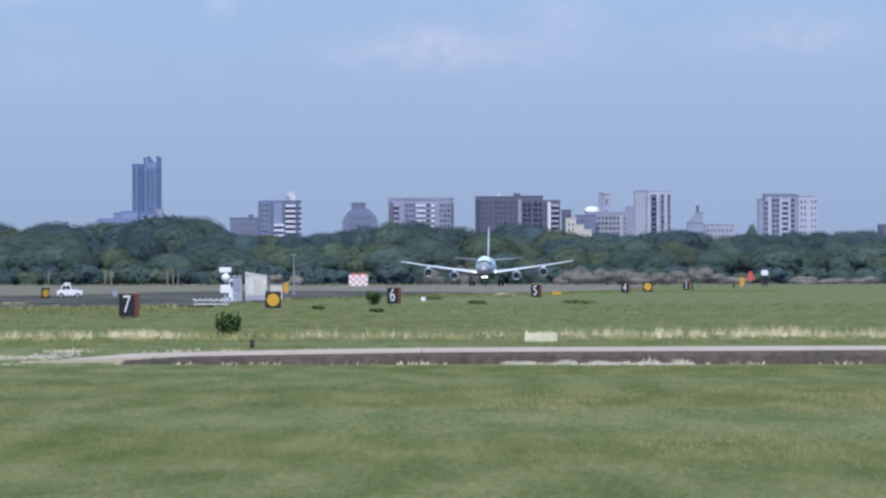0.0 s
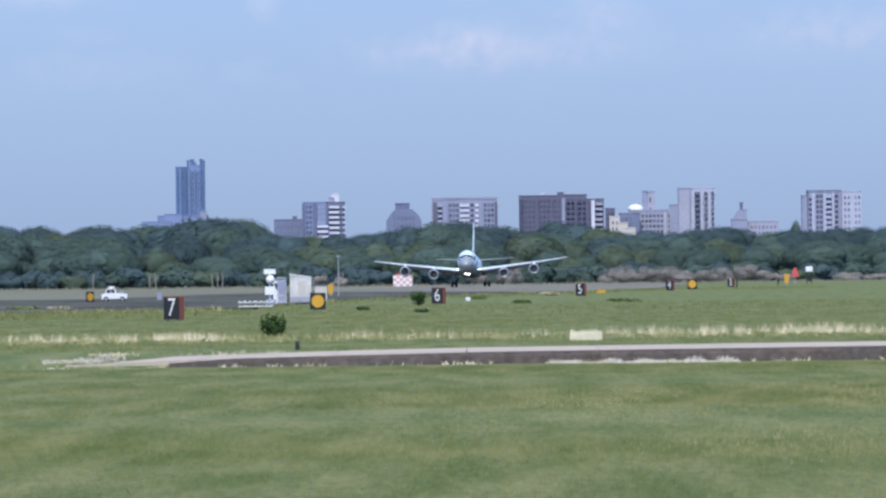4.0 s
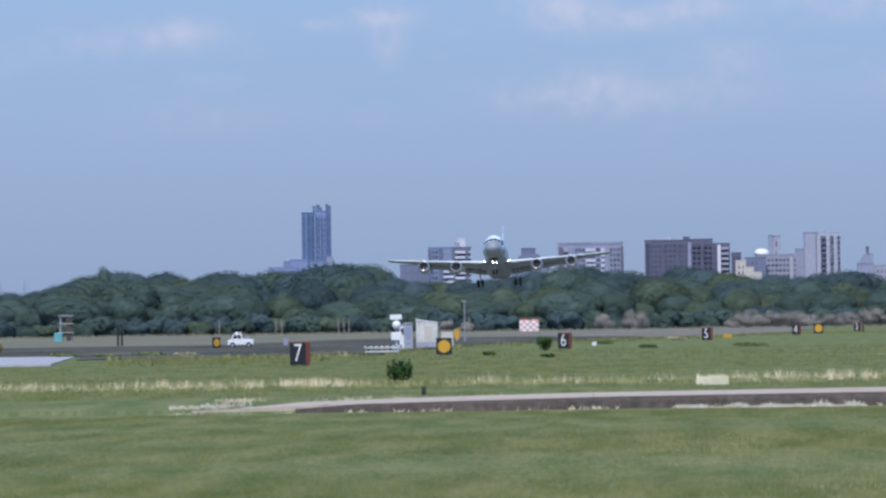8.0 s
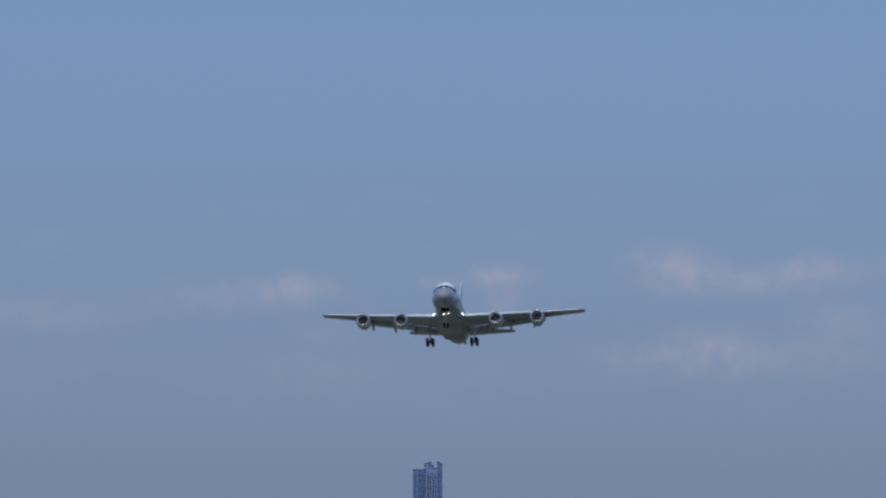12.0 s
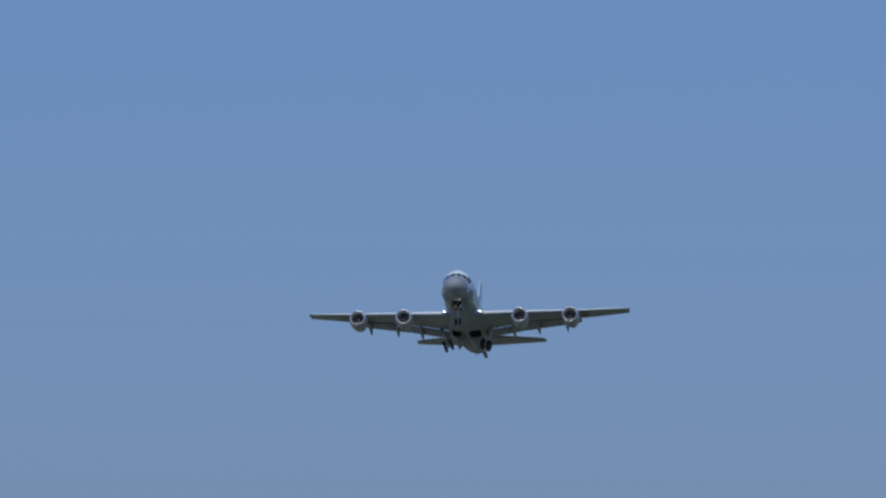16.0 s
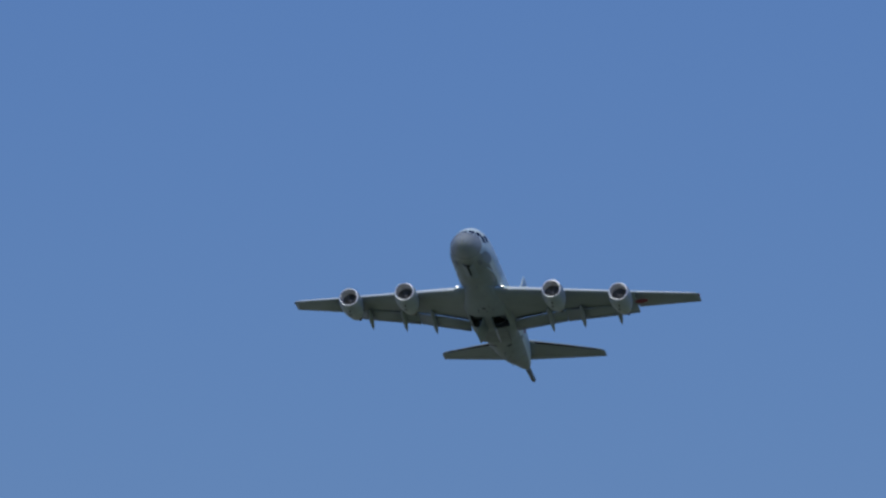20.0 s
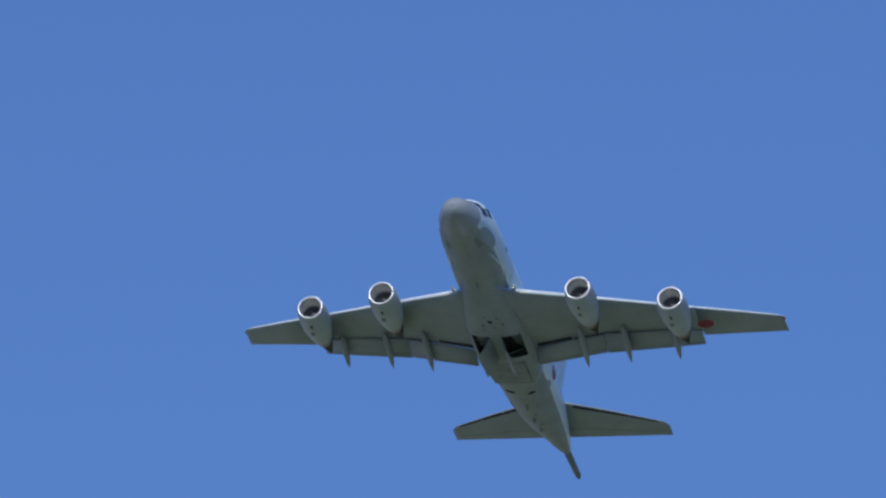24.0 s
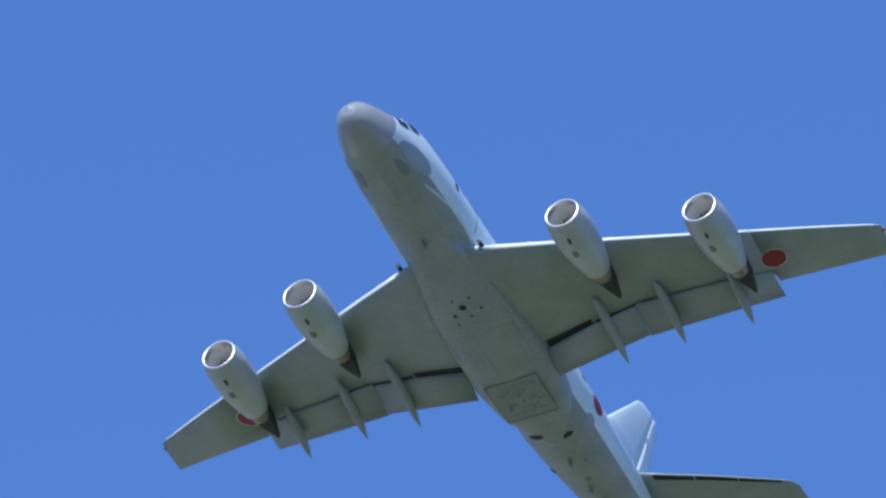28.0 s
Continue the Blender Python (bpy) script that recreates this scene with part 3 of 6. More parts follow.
def engine(parent, x, y, z):
    """A turbofan nacelle with its lip, duct, fan, nozzle and pylon; returns its cowl."""
    side = 1 if y > 0 else -1
    at = Matrix.Translation((x, y, z))
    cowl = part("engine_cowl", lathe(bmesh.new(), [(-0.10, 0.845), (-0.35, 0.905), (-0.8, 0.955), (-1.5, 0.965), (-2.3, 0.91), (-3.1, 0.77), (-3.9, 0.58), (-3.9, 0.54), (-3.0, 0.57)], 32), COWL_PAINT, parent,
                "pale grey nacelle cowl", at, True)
    part("inlet_lip", lathe(bmesh.new(), [(-0.28, 0.69), (-0.12, 0.69), (-0.03, 0.715), (0.0, 0.765), (-0.03, 0.815), (-0.12, 0.85)], 32), LIP_METAL, cowl, "polished metal lip", None, True)
    part("inlet_duct", lathe(bmesh.new(), [(-0.28, 0.69), (-0.7, 0.71), (-1.25, 0.74)], 32), DUCT, cowl, "light grey duct", None, True)
    fan = bmesh.new()
    for i in range(18):
        t = 2 * math.pi * i / 18
        c, s, c2, s2 = math.cos(t), math.sin(t), math.cos(t + 0.22), math.sin(t + 0.22)
        v = [fan.verts.new(p) for p in ((-1.12, 0.2 * c, 0.2 * s), (-1.02, 0.72 * c, 0.72 * s), (-1.18, 0.72 * c2, 0.72 * s2), (-1.24, 0.2 * c2, 0.2 * s2))]
        fan.faces.new(v)
    fan.faces.new([fan.verts.new((-1.25, 0.74 * math.cos(t), 0.74 * math.sin(t))) for t in np.linspace(0, 2 * math.pi, 24, endpoint=False)])
    part("fan", fan, FAN, cowl, "dark metal fan")
    part("spinner", lathe(bmesh.new(), [(-0.82, 0.01), (-0.9, 0.1), (-1.02, 0.17), (-1.2, 0.22)], 16), FAN, cowl, "", None, True)
    part("core_nozzle", lathe(bmesh.new(), [(-3.2, 0.52), (-3.9, 0.50), (-4.5, 0.38), (-4.5, 0.33), (-3.9, 0.34)], 24), NOZZLE, cowl, "brown metal nozzle", None, True)
    part("exhaust_plug", lathe(bmesh.new(), [(-3.9, 0.30), (-4.5, 0.2), (-5.05, 0.02)], 18), SOOT, cowl, "", None, True)
    part("drain_mast", boxed(-1.05, -0.75, -0.05, 0.05, -1.0, -0.92), SOOT, cowl)
    part("access_panel", boxed(-1.95, -1.6, -0.22, 0.02, -0.975, -0.9), PANEL_GREY, cowl)
    py = abs(y)
    zl = float(np.interp(py, WING[:, 0], WING[:, 3]))
    xl = float(np.interp(py, WING[:, 0], WING[:, 1]))
    rings = []
    for px, lo, hi, w in ((-0.9, z + 0.9, z + 0.99, 0.04), (-1.7, z + 0.8, max(z + 1.1, zl - 0.1), 0.13), (-2.8, z + 0.6, zl, 0.16), (-3.9, z + 0.45, zl, 0.17), (-5.0, z + 0.55, zl - 0.05, 0.12), (-6.0, zl - 0.22, zl - 0.1, 0.02)):
        rings.append([(px, -w, lo - z), (px, w, lo - z), (px, w, hi - z), (px, -w, hi - z)])
    part("pylon", loft(bmesh.new(), rings), GREY_PAINT, cowl, "short grey pylon")
    rings = [[(px, -w, a), (px, w, a), (px, w, b), (px, -w, b)] for px, a, b, w in ((-3.75, -0.1, 0.62, 0.46), (-4.5, -0.1, 0.66, 0.36), (-5.3, 0.05, 0.75, 0.24), (-6.3, 0.3, 0.55, 0.03))]
    part("heat_shield", loft(bmesh.new(), rings), SOOT, cowl, "sooty black shield")
    return cowl


BAY_LINES = (((-16.65, -1.25), (-16.65, 1.25), 0.02), ((-19.2, -1.2), (-19.2, 1.2), 0.025), ((-16.65, -1.25), (-19.2, -1.2), 0.03), ((-16.65, 1.25), (-19.2, 1.2), 0.025),
             ((-17.1, 0.55), (-18.1, 0.55), 0.012), ((-17.1, 1.0), (-18.1, 1.0), 0.012), ((-17.1, 0.55), (-17.1, 1.0), 0.012), ((-18.1, 0.55), (-18.1, 1.0), 0.012),
             ((-17.4, -0.9), (-17.4, -0.5), 0.02), ((-18.0, -0.6), (-18.4, -0.6), 0.02), ((-18.5, -0.2), (-18.5, 0.3), 0.015), ((-17.8, 0.05), (-18.2, 0.05), 0.02), ((-18.75, 0.5), (-18.75, 0.9), 0.02), ((-18.8, -0.9), (-18.8, -0.5), 0.015))


def aircraft():
    plane = thing("patrol_aircraft", Matrix(), "pale grey four-engined jet patrol aircraft with red roundels, taking off", "aircraft")

    def main_hole(c):
        return -16.05 < c.x < -13.5 and 0.28 < abs(c.y) < 1.55 and c.z < -1.0

    def nose_hole(c):
        return -5.6 < c.x < -3.1 and abs(c.y) < 0.42 and c.z < -1.0

    body = hull(-1.75, -34.2, lambda c: main_hole(c) or nose_hole(c))
    body.normal_update()
    # lower hull faces get the tone with shade painted in
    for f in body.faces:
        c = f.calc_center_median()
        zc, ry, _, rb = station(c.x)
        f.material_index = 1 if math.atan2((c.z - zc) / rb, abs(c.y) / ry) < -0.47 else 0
    fus = part("fuselage", body, [GREY_PAINT, SHADED_HULL_PAINT], plane, "pale grey round fuselage", None, True)
    part("radome", hull(0.40, -1.75), RADOME, plane, "darker grey rounded nose cone", None, True)
    # belly fairing under the wing
    rings = [[fair_at(x, t) for t in np.linspace(0, 2 * math.pi, 64, endpoint=False)] for x in np.linspace(-7.6, -21.8, 62)]
    fair = loft(bmesh.new(), rings)
    bmesh.ops.delete(fair, geom=[f for f in fair.faces if main_hole(f.calc_center_median())], context="FACES")
    fairing = part("belly_fairing", fair, SHADED_HULL_PAINT, plane, "grey belly fairing with underside shade in its paint", None, True)
    for s in (1, -1):
        bm = bmesh.new()
        box(bm, -16.1, -13.45, 0.25 * s, 1.56 * s, -2.0, -0.9)
        bmesh.ops.delete(bm, geom=[f for f in bm.faces if f.calc_center_median().z < -1.99], context="FACES")
        part("wheel_well", bm, WELL, plane, "dark open wheel well")
    bm = bmesh.new()
    box(bm, -5.65, -3.05, -0.44, 0.44, -1.47, -0.8)
    bmesh.ops.delete(bm, geom=[f for f in bm.faces if f.calc_center_median().z < -1.46], context="FACES")
    part("nose_wheel_well", bm, WELL, plane, "dark open wheel well")

    # cockpit glass, eight panes
    for s in (1, -1):
        c = 90
        for x0, x1, a0, a1 in ((-1.82, -2.5, 2, 25), (-1.88, -2.62, 28, 50), (-2.0, -2.75, 52, 76), (-2.95, -3.65, 50, 70)):
            part("cockpit_window", patch(x0, x1, c - s * a0, c - s * a1, 0.02), GLASS_DARK, fus, "dark windscreen pane")
    # sensor fairings and panels on the forward sides
    for s in (1, -1):
        m = (lambda a: a) if s > 0 else (lambda a: 180 - a)
        part("sensor_panel", skin_oval(-3.5, m(-25), 1.25, 16), SENSOR_PAINT, fus, "blue-grey sensor panel")
        part("sensor_panel", skin_oval(-3.25, m(-53), 0.6, 7), PANEL_GREY, fus, "grey sensor panel")
        part("cabin_window", patch(-6.9, -7.2, m(8), m(19), 0.02, 4, 4), GLASS_DARK, fus)
        part("cabin_window", patch(-20.3, -20.65, m(14), m(24), 0.02, 4, 4), GLASS_DARK, fus)
        part("door_seam", patch(-9.0, -9.05, m(-20), m(45), 0.012, 2, 8), SEAM, fus)
        part("roundel_ring", skin_disc(-21.96, m(4), 0.60, 0.02, 0.54), WHITE, fus, "white ring")
        part("roundel", skin_disc(-21.96, m(4), 0.54, 0.02), RED, fus, "red roundel")
        part("side_panel", skin_oval(-21.7, m(-30), 0.4, 8, 0.015), SENSOR_PAINT, fus)
        # thin ridge along the lower side, and the fillet that runs into the wing's leading edge
        for path in (((-4.9, -43), (-5.4, -39.5), (-5.9, -36), (-6.6, -32)), ((-7.4, -24), (-8.1, -27), (-8.8, -31), (-9.4, -36))):
            rings = []
            for k, (x, a) in enumerate(path):
                h = (0.01, 0.04, 0.045, 0.05)[k]
                rings.append([skin(x, m(a - 2.2), -0.01), skin(x, m(a), h), skin(x, m(a + 2.2), -0.01)])
            part("wing_root_strake", loft(bmesh.new(), rings), GREY_PAINT, fus, "", None, True)
    # lettering on the rear fuselage, too small to read
    for s in (1, -1):
        m = (lambda a: a) if s > 0 else (lambda a: 180 - a)
        for i in range(4):
            part("marking_bar", patch(-25.6 - i * 0.42, -25.9 - i * 0.42, m(28), m(40), 0.012, 3, 3), PANEL_GREY, fus)
    # belly: launcher holes, ringed panel, vents, blade aerials
    for x, y, r in ((-11.67, 0.0, 0.17), (-11.2, -0.3, 0.06), (-11.25, 0.5, 0.07), (-12.0, -0.5, 0.09), (-12.25, 0.2, 0.07), (-11.95, 0.78, 0.08), (-12.5, -0.55, 0.06)):
        bm = bmesh.new()
        bmesh.ops.create_circle(bm, cap_ends=True, segments=16, radius=r, matrix=Matrix.Translation((x, y, belly(x - r) - 0.012)))
        part("launcher_hole", bm, SOOT, fairing, "black round hole")
    bay = lambda x, y: Vector((x, y, belly(x) - 0.008))
    bm = bmesh.new()
    g = [[bm.verts.new(bay(x, y) + Vector((0, 0, 0.004))) for y in (-1.22, 1.22)] for x in np.linspace(-16.7, -19.15, 8)]
    for p, q in zip(g, g[1:]):
        bm.faces.new((p[0], p[1], q[1], q[0]))
    part("bay_door", bm, BAY_PAINT, fairing, "slightly darker bay door")
    r = random.Random(8)
    stencils = []
    for i in range(26):
        x, y, n = -16.95 - (i % 7) * 0.3 - r.uniform(0, 0.08), r.uniform(-1.05, 0.95), r.uniform(0.1, 0.32)
        stencils.append(((x, y), (x - (0.0 if i % 3 else n), y + (n if i % 3 else 0.0)), r.uniform(0.012, 0.03)))
    for (xa, ya), (xb, yb), w in BAY_LINES + tuple(stencils):
        u = Vector((yb - ya, xa - xb, 0)).normalized() * w * 1.5
        bm = bmesh.new()
        bm.faces.new([bm.verts.new(v) for v in (bay(xa, ya) + u, bay(xb, yb) + u, bay(xb, yb) - u, bay(xa, ya) - u)])
        part("hatch_outline", bm, SEAM, fairing)
    for s in (1, -1):
        part("cooling_vent", skin_oval(-21.38 if s > 0 else -20.82, -90 + (19 if s > 0 else -19), 0.14, 10, 0.03 if s > 0 else 0.16), SOOT, fus, "black slanted vent")
    part("cooling_vent", skin_oval(-24.0, -138, 0.14, 6, 0.03), SOOT, fus)
    for x, a, rx, ra in ((-24.6, -84, 0.16, 5), (-25.6, -96, 0.2, 4), (-26.4, -82, 0.14, 7), (-27.6, -88, 0.22, 6), (-23.4, -70, 0.12, 3)):
        part("access_panel", skin_oval(x, a, rx, ra, 0.012), PANEL_GREY, fus, "grey stained panel")
    for x in (-7.6, -23.0, -25.2, -27.0):
        zz = skin(x, -90).z
        part("blade_aerial", loft(bmesh.new(), [[(x - 0.25, -0.02, zz + 0.05), (x - 0.25, 0.02, zz + 0.05), (x + 0.25, 0.0, zz + 0.05)], [(x - 0.25, -0.01, zz - 0.28), (x - 0.25, 0.01, zz - 0.28), (x, 0.0, zz - 0.28)]]), PANEL_GREY, fus)
    part("top_aerial", loft(bmesh.new(), [[(-7.3, -0.03, 1.9), (-7.3, 0.03, 1.9), (-6.7, 0, 1.9)], [(-7.3, -0.01, 2.3), (-7.3, 0.01, 2.3), (-7.05, 0, 2.3)]]), SOOT, fus)
    # tail boom
    boom = bmesh.new()
    tube(boom, (-33.9, 0, 1.42), (-37.8, 0, 1.61), 0.24, 0.20, 18)
    tube(boom, (-37.8, 0, 1.61), (-38.12, 0, 1.62), 0.20, 0.10, 18)
    part("tail_boom", boom, PANEL_GREY, plane, "long dark grey detector boom", None, True)

    for s in (1, -1):
        w = bmesh.new()
        loft(w, [section(y, s, WING) for y in (0.8, 1.94, 3.2, 4.5, 7.0, 8.7, 10.4, 12.5)])
        loft(w, [section(y, s, OUTER) for y in (12.52, 15.0, 17.3, 17.68)])
        # downward faces take the shade-darkened copy of the grey
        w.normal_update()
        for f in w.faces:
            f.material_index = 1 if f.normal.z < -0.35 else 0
        wing = part("wing", w, [GREY_PAINT, SHADED_GREY_PAINT], plane, "swept grey wing", None, True)
        for y0, y1, tab in ((2.3, 6.2, WING), (6.24, 11.5, WING), (11.54, 12.48, WING), (12.54, 17.4, OUTER)):
            rows = []
            for y in np.linspace(y0, y1, 6):
                us = (0.06, 0.03, 0.012, 0.004, 0.0)
                rows.append([wing_at(y, u, True, s, 0.014, tab) + Vector((0.014, 0, 0)) for u in us] + [wing_at(y, u, False, s, 0.014, tab) + Vector((0.014, 0, 0)) for u in (0.003, 0.008, 0.014)] + [wing_at(y, 0.05, True, s, -0.03, tab)])
            part("leading_edge_slat", loft(bmesh.new(), rows), SLAT, wing, "pale leading-edge slat", None, True)
        part("root_seam", plate(lambda x, t: fair_at(x, t, 0.014), -10.2, -14.1, *((-0.50, -0.53) if s > 0 else (math.pi + 0.50, math.pi + 0.53)), (0, 0, 0), 10, 2, 0.008), SEAM, wing)
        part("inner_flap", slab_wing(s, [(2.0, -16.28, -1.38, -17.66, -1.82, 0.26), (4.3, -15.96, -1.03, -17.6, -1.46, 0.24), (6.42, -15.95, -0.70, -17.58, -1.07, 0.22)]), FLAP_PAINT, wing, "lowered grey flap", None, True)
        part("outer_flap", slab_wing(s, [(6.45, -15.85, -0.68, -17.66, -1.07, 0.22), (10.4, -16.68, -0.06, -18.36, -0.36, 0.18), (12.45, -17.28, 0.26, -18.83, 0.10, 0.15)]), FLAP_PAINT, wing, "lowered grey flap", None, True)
        # flat dark strips stand in for the shade inside the flap gap
        part("flap_gap_shade", strip(s, 2.1, 4.35, 0.912, 0.972, 0.02), SOOT, wing, "dark strip standing for the shaded slot ahead of the flap")
        part("flap_gap_shade", strip(s, 4.5, 12.3, 0.95, 0.985, 0.012), WELL, wing)
        for y, x0, x1 in ((5.11, -14.3, -18.2), (7.81, -14.9, -18.36), (10.88, -15.9, -18.92)):
            z = float(np.interp(y, WING[:, 0], WING[:, 3])) - 0.36
            part("flap_track_fairing", canoe(s, y, x0, z, x1, z - 0.68), FLAP_PAINT, wing, "pointed grey fairing", None, True)
        part("roundel_ring", wing_disc(s, -16.54, 12.88, 0.60, 0.012), WHITE, wing, "thin white ring")
        part("roundel", wing_disc(s, -16.54, 12.88, 0.56, 0.017), RED, wing, "red roundel")
        hood = lathe(bmesh.new(), [(-0.16, 0.07), (0.15, 0.085), (0.15, 0.10), (-0.3, 0.105)], 18)
        hood = part("lamp_housing", hood, SOOT, wing, "dark round lamp housing in the wing root", pose(-9.2, 1.96 * s, -1.08, 0, 5, 0))
        lamp = bmesh.new()
        bmesh.ops.create_circle(lamp, cap_ends=True, segments=18, radius=0.068)
        part("landing_light", lamp, LAMP, hood, "lit white landing lamp set deep in its tube", pose(-0.12, 0, 0, 0, 90, 0))
        tip = bmesh.new()
        bmesh.ops.create_uvsphere(tip, u_segments=8, v_segments=6, radius=0.09, matrix=Matrix.Translation((-17.7, 17.68 * s, 1.18)))
        part("navigation_light", tip, RED if s > 0 else PANEL_GREY, wing)
        stab = part("tailplane", loft(bmesh.new(), [section(y, s, STAB) for y in (0.4, 2.2, 4.0, 6.9, 7.2)]), SHADED_GREY_PAINT, plane, "swept grey tailplane", None, True)
        for y0, y1 in ((1.6, 3.2), (3.26, 4.9), (4.96, 6.6)):
            part("de_icing_strip", strip(s, y0, y1, 0.012, 0.075, 0.012, STAB, 4), SOOT, stab, "black leading-edge strip")
        part("elevator_seam", strip(s, 0.9, 6.8, 0.70, 0.712, 0.01, STAB), SEAM, stab)
        for x, y, z in ((-8.22, 6.38, -1.80), (-11.0, 11.72, -1.06)):
            engine(plane, x, y * s, z)
    # fin with its rudder
    hinge = 0.74
    fin_rings, rudder_rings = [], []
    for z, le, te, th in ((1.3, -24.1, -30.55, 0.42), (4.6, -27.0, -31.35, 0.30), (8.1, -30.0, -32.12, 0.17), (8.4, -30.45, -32.1, 0.08)):
        front = [(le + (te - le) * u, half_thick(u) * th, z) for u in [v for v in US if v < hinge - 0.02] + [hinge]]
        rear = [(le + (te - le) * u, half_thick(u) * th, z) for u in (hinge + 0.006, 0.82, 0.91, 1.0)]
        fin_rings.append(front + [(x, -y, z) for x, y, _ in front[1:][::-1]])
        rudder_rings.append(rear + [(x, -y - 0.004, z) for x, y, _ in rear[::-1]])
    fin = part("fin", loft(bmesh.new(), fin_rings), GREY_PAINT, plane, "tall swept pale fin", None, True)
    part("rudder", loft(bmesh.new(), rudder_rings), GREY_PAINT, fin, "", None, True)
    part("dorsal_fillet", loft(bmesh.new(), [[(-21.2, -0.05, 1.8), (-21.2, 0.05, 1.8), (-21.2, 0, 1.96)], [(-25.4, -0.16, 1.5), (-25.4, 0.16, 1.5), (-25.4, 0, 2.75)]]), GREY_PAINT, fin)
    bm = bmesh.new()
    bmesh.ops.create_circle(bm, cap_ends=True, segments=16, radius=0.3)
    bmesh.ops.scale(bm, vec=(0.8, 1, 1), verts=bm.verts)
    bmesh.ops.transform(bm, matrix=Matrix.Translation((-30.3, 0.155, 6.9)) @ pose(0, 0, 0, -90, 0, 0), verts=bm.verts)
    part("fin_badge", bm, SLAT, fin, "pale oval badge")

    # undercarriage; each leg turns about its own pivot
    gear = {}
    for s, key in ((1, "left"), (-1, "right")):
        leg = bmesh.new()
        tube(leg, (0, 0, 0.1), (0, 0, -2.4), 0.13, 0.10, 14)
        tube(leg, (0.75, 0, -2.45), (-0.75, 0, -2.45), 0.09, 0.09, 10)
        for ax in (0.52, -0.52):
            tube(leg, (ax, -0.42, -2.45), (ax, 0.42, -2.45), 0.07, 0.07, 10)
        tube(leg, (0.0, 0, -1.1), (0.55, -0.5 * s, 0.0), 0.06, 0.06, 10)
        leg = part("main_gear_leg", leg, STRUT, plane, "main undercarriage leg with four wheels", pose(-15.4, 2.98 * s, -1.0), True)
        for ax in (0.52, -0.52):
            for wy in (0.36, -0.36):
                part("tyre", wheel(0.50, 0.34), TYRE, leg, "black tyre", pose(ax, wy, -2.45), True)
                hub = bmesh.new()
                tube(hub, (0, -0.16, 0), (0, 0.16, 0), 0.30, 0.30, 14)
                part("hub", hub, HUB, leg, "", pose(ax, wy, -2.45))
        part("leg_door", boxed(-0.15, 0.4, 0.14 * s - 0.02, 0.14 * s + 0.02, -1.35, -0.25, bevel=0.01), GREY_PAINT, leg)
        gear["main_" + key] = leg
        # door: hinged along the keel
        low = -math.pi / 2
        hinge = fair_at(-14.8, low + 0.07 * s, 0.012)
        far = low + s * 0.88
        gear["door_" + key] = part("wheel_well_door", plate(lambda x, t: fair_at(x, t, 0.012), -16.15, -13.4, low + 0.07 * s, far, hinge), SHADED_HULL_PAINT, plane, "hinged grey wheel door", Matrix.Translation(hinge))
        gear["hinge_" + key] = hinge
        edge = skin(-4.36, -90 + s * 17, 0.012)
        gear["nose_door_" + key] = part("nose_wheel_door", plate(lambda x, t: skin(x, t, 0.012), -5.78, -2.94, -90, -90 + s * 17, edge), SHADED_HULL_PAINT, plane, "hinged grey wheel door", Matrix.Translation(edge))
        gear["edge_" + key] = edge
    leg = bmesh.new()
    tube(leg, (0, 0, 0.1), (0, 0, -2.2), 0.10, 0.08, 12)
    tube(leg, (0, -0.36, -2.27), (0, 0.36, -2.27), 0.06, 0.06, 10)
    tube(leg, (0, 0, -1.2), (0.9, 0, -0.1), 0.05, 0.05, 8)
    leg = part("nose_gear_leg", leg, STRUT, plane, "nose undercarriage leg with twin wheels and lamps", pose(-5.2, 0, -1.3), True)
    for wy in (0.24, -0.24):
        part("tyre", wheel(0.38, 0.22), TYRE, leg, "black tyre", pose(0, wy, -2.27), True)
        part("lamp_housing", lathe(bmesh.new(), [(-0.05, 0.135), (0.75, 0.14), (0.75, 0.155), (-0.1, 0.15)], 18), SOOT, leg, "dark round lamp housing", pose(0.12, wy * 1.15, -0.75))
        lamp = bmesh.new()
        bmesh.ops.create_circle(lamp, cap_ends=True, segments=18, radius=0.13)
        part("taxi_light", lamp, TAXI_LAMP, leg, "lit white lamp", pose(0.10, wy * 1.15, -0.75, 0, 90, 0))
    gear["nose"] = leg
    return plane, gear


# ---- the airfield; bearings are given in units of K radians to the right of +y ----
K = 1 / 23510.0
PROFILE = ((-3000, 0), (345, -0.02), (356.9, -0.08), (357.6, 0.05), (384, 0.14), (450, 0.14), (650, 0), (2760, 0), (3100, 0.0), (3130, 0.4), (3200, 1.6), (3400, 2.6), (9000, 2.6))


def ground_z(y):
    return float(np.interp(y, [p[0] for p in PROFILE], [p[1] for p in PROFILE]))


def spot(a, d, turn=0.0, dz=0.0):
    return pose(a * K * d, d, ground_z(d) + dz, 0, 0, turn)


def sheet(name, rows_y, cols_x, zf, mat, label, category):
    verts = [(x, y, zf(x, y)) for y in rows_y for x in cols_x]
    n = len(cols_x)
    faces = [(j * n + i, j * n + i + 1, (j + 1) * n + i + 1, (j + 1) * n + i) for j in range(len(rows_y) - 1) for i in range(n - 1)]
    me = bpy.data.meshes.new(name)
    me.from_pydata(verts, [], faces)
    me.materials.append(mat)
    me.polygons.foreach_set("use_smooth", [True] * len(faces))
    return tagged(new(name, me), label, category, "", "structure")


def lumpy(x, y):
    if y < 120 or y > 3050 or abs(x) > 160:
        return ground_z(y)
    k = min(1.0, (y - 120) / 80)
    return ground_z(y) + k * (0.05 * noise.noise((x * 0.06, y * 0.025, 0.3)) + 0.025 * noise.noise((x * 0.3, y * 0.12, 4.0)))


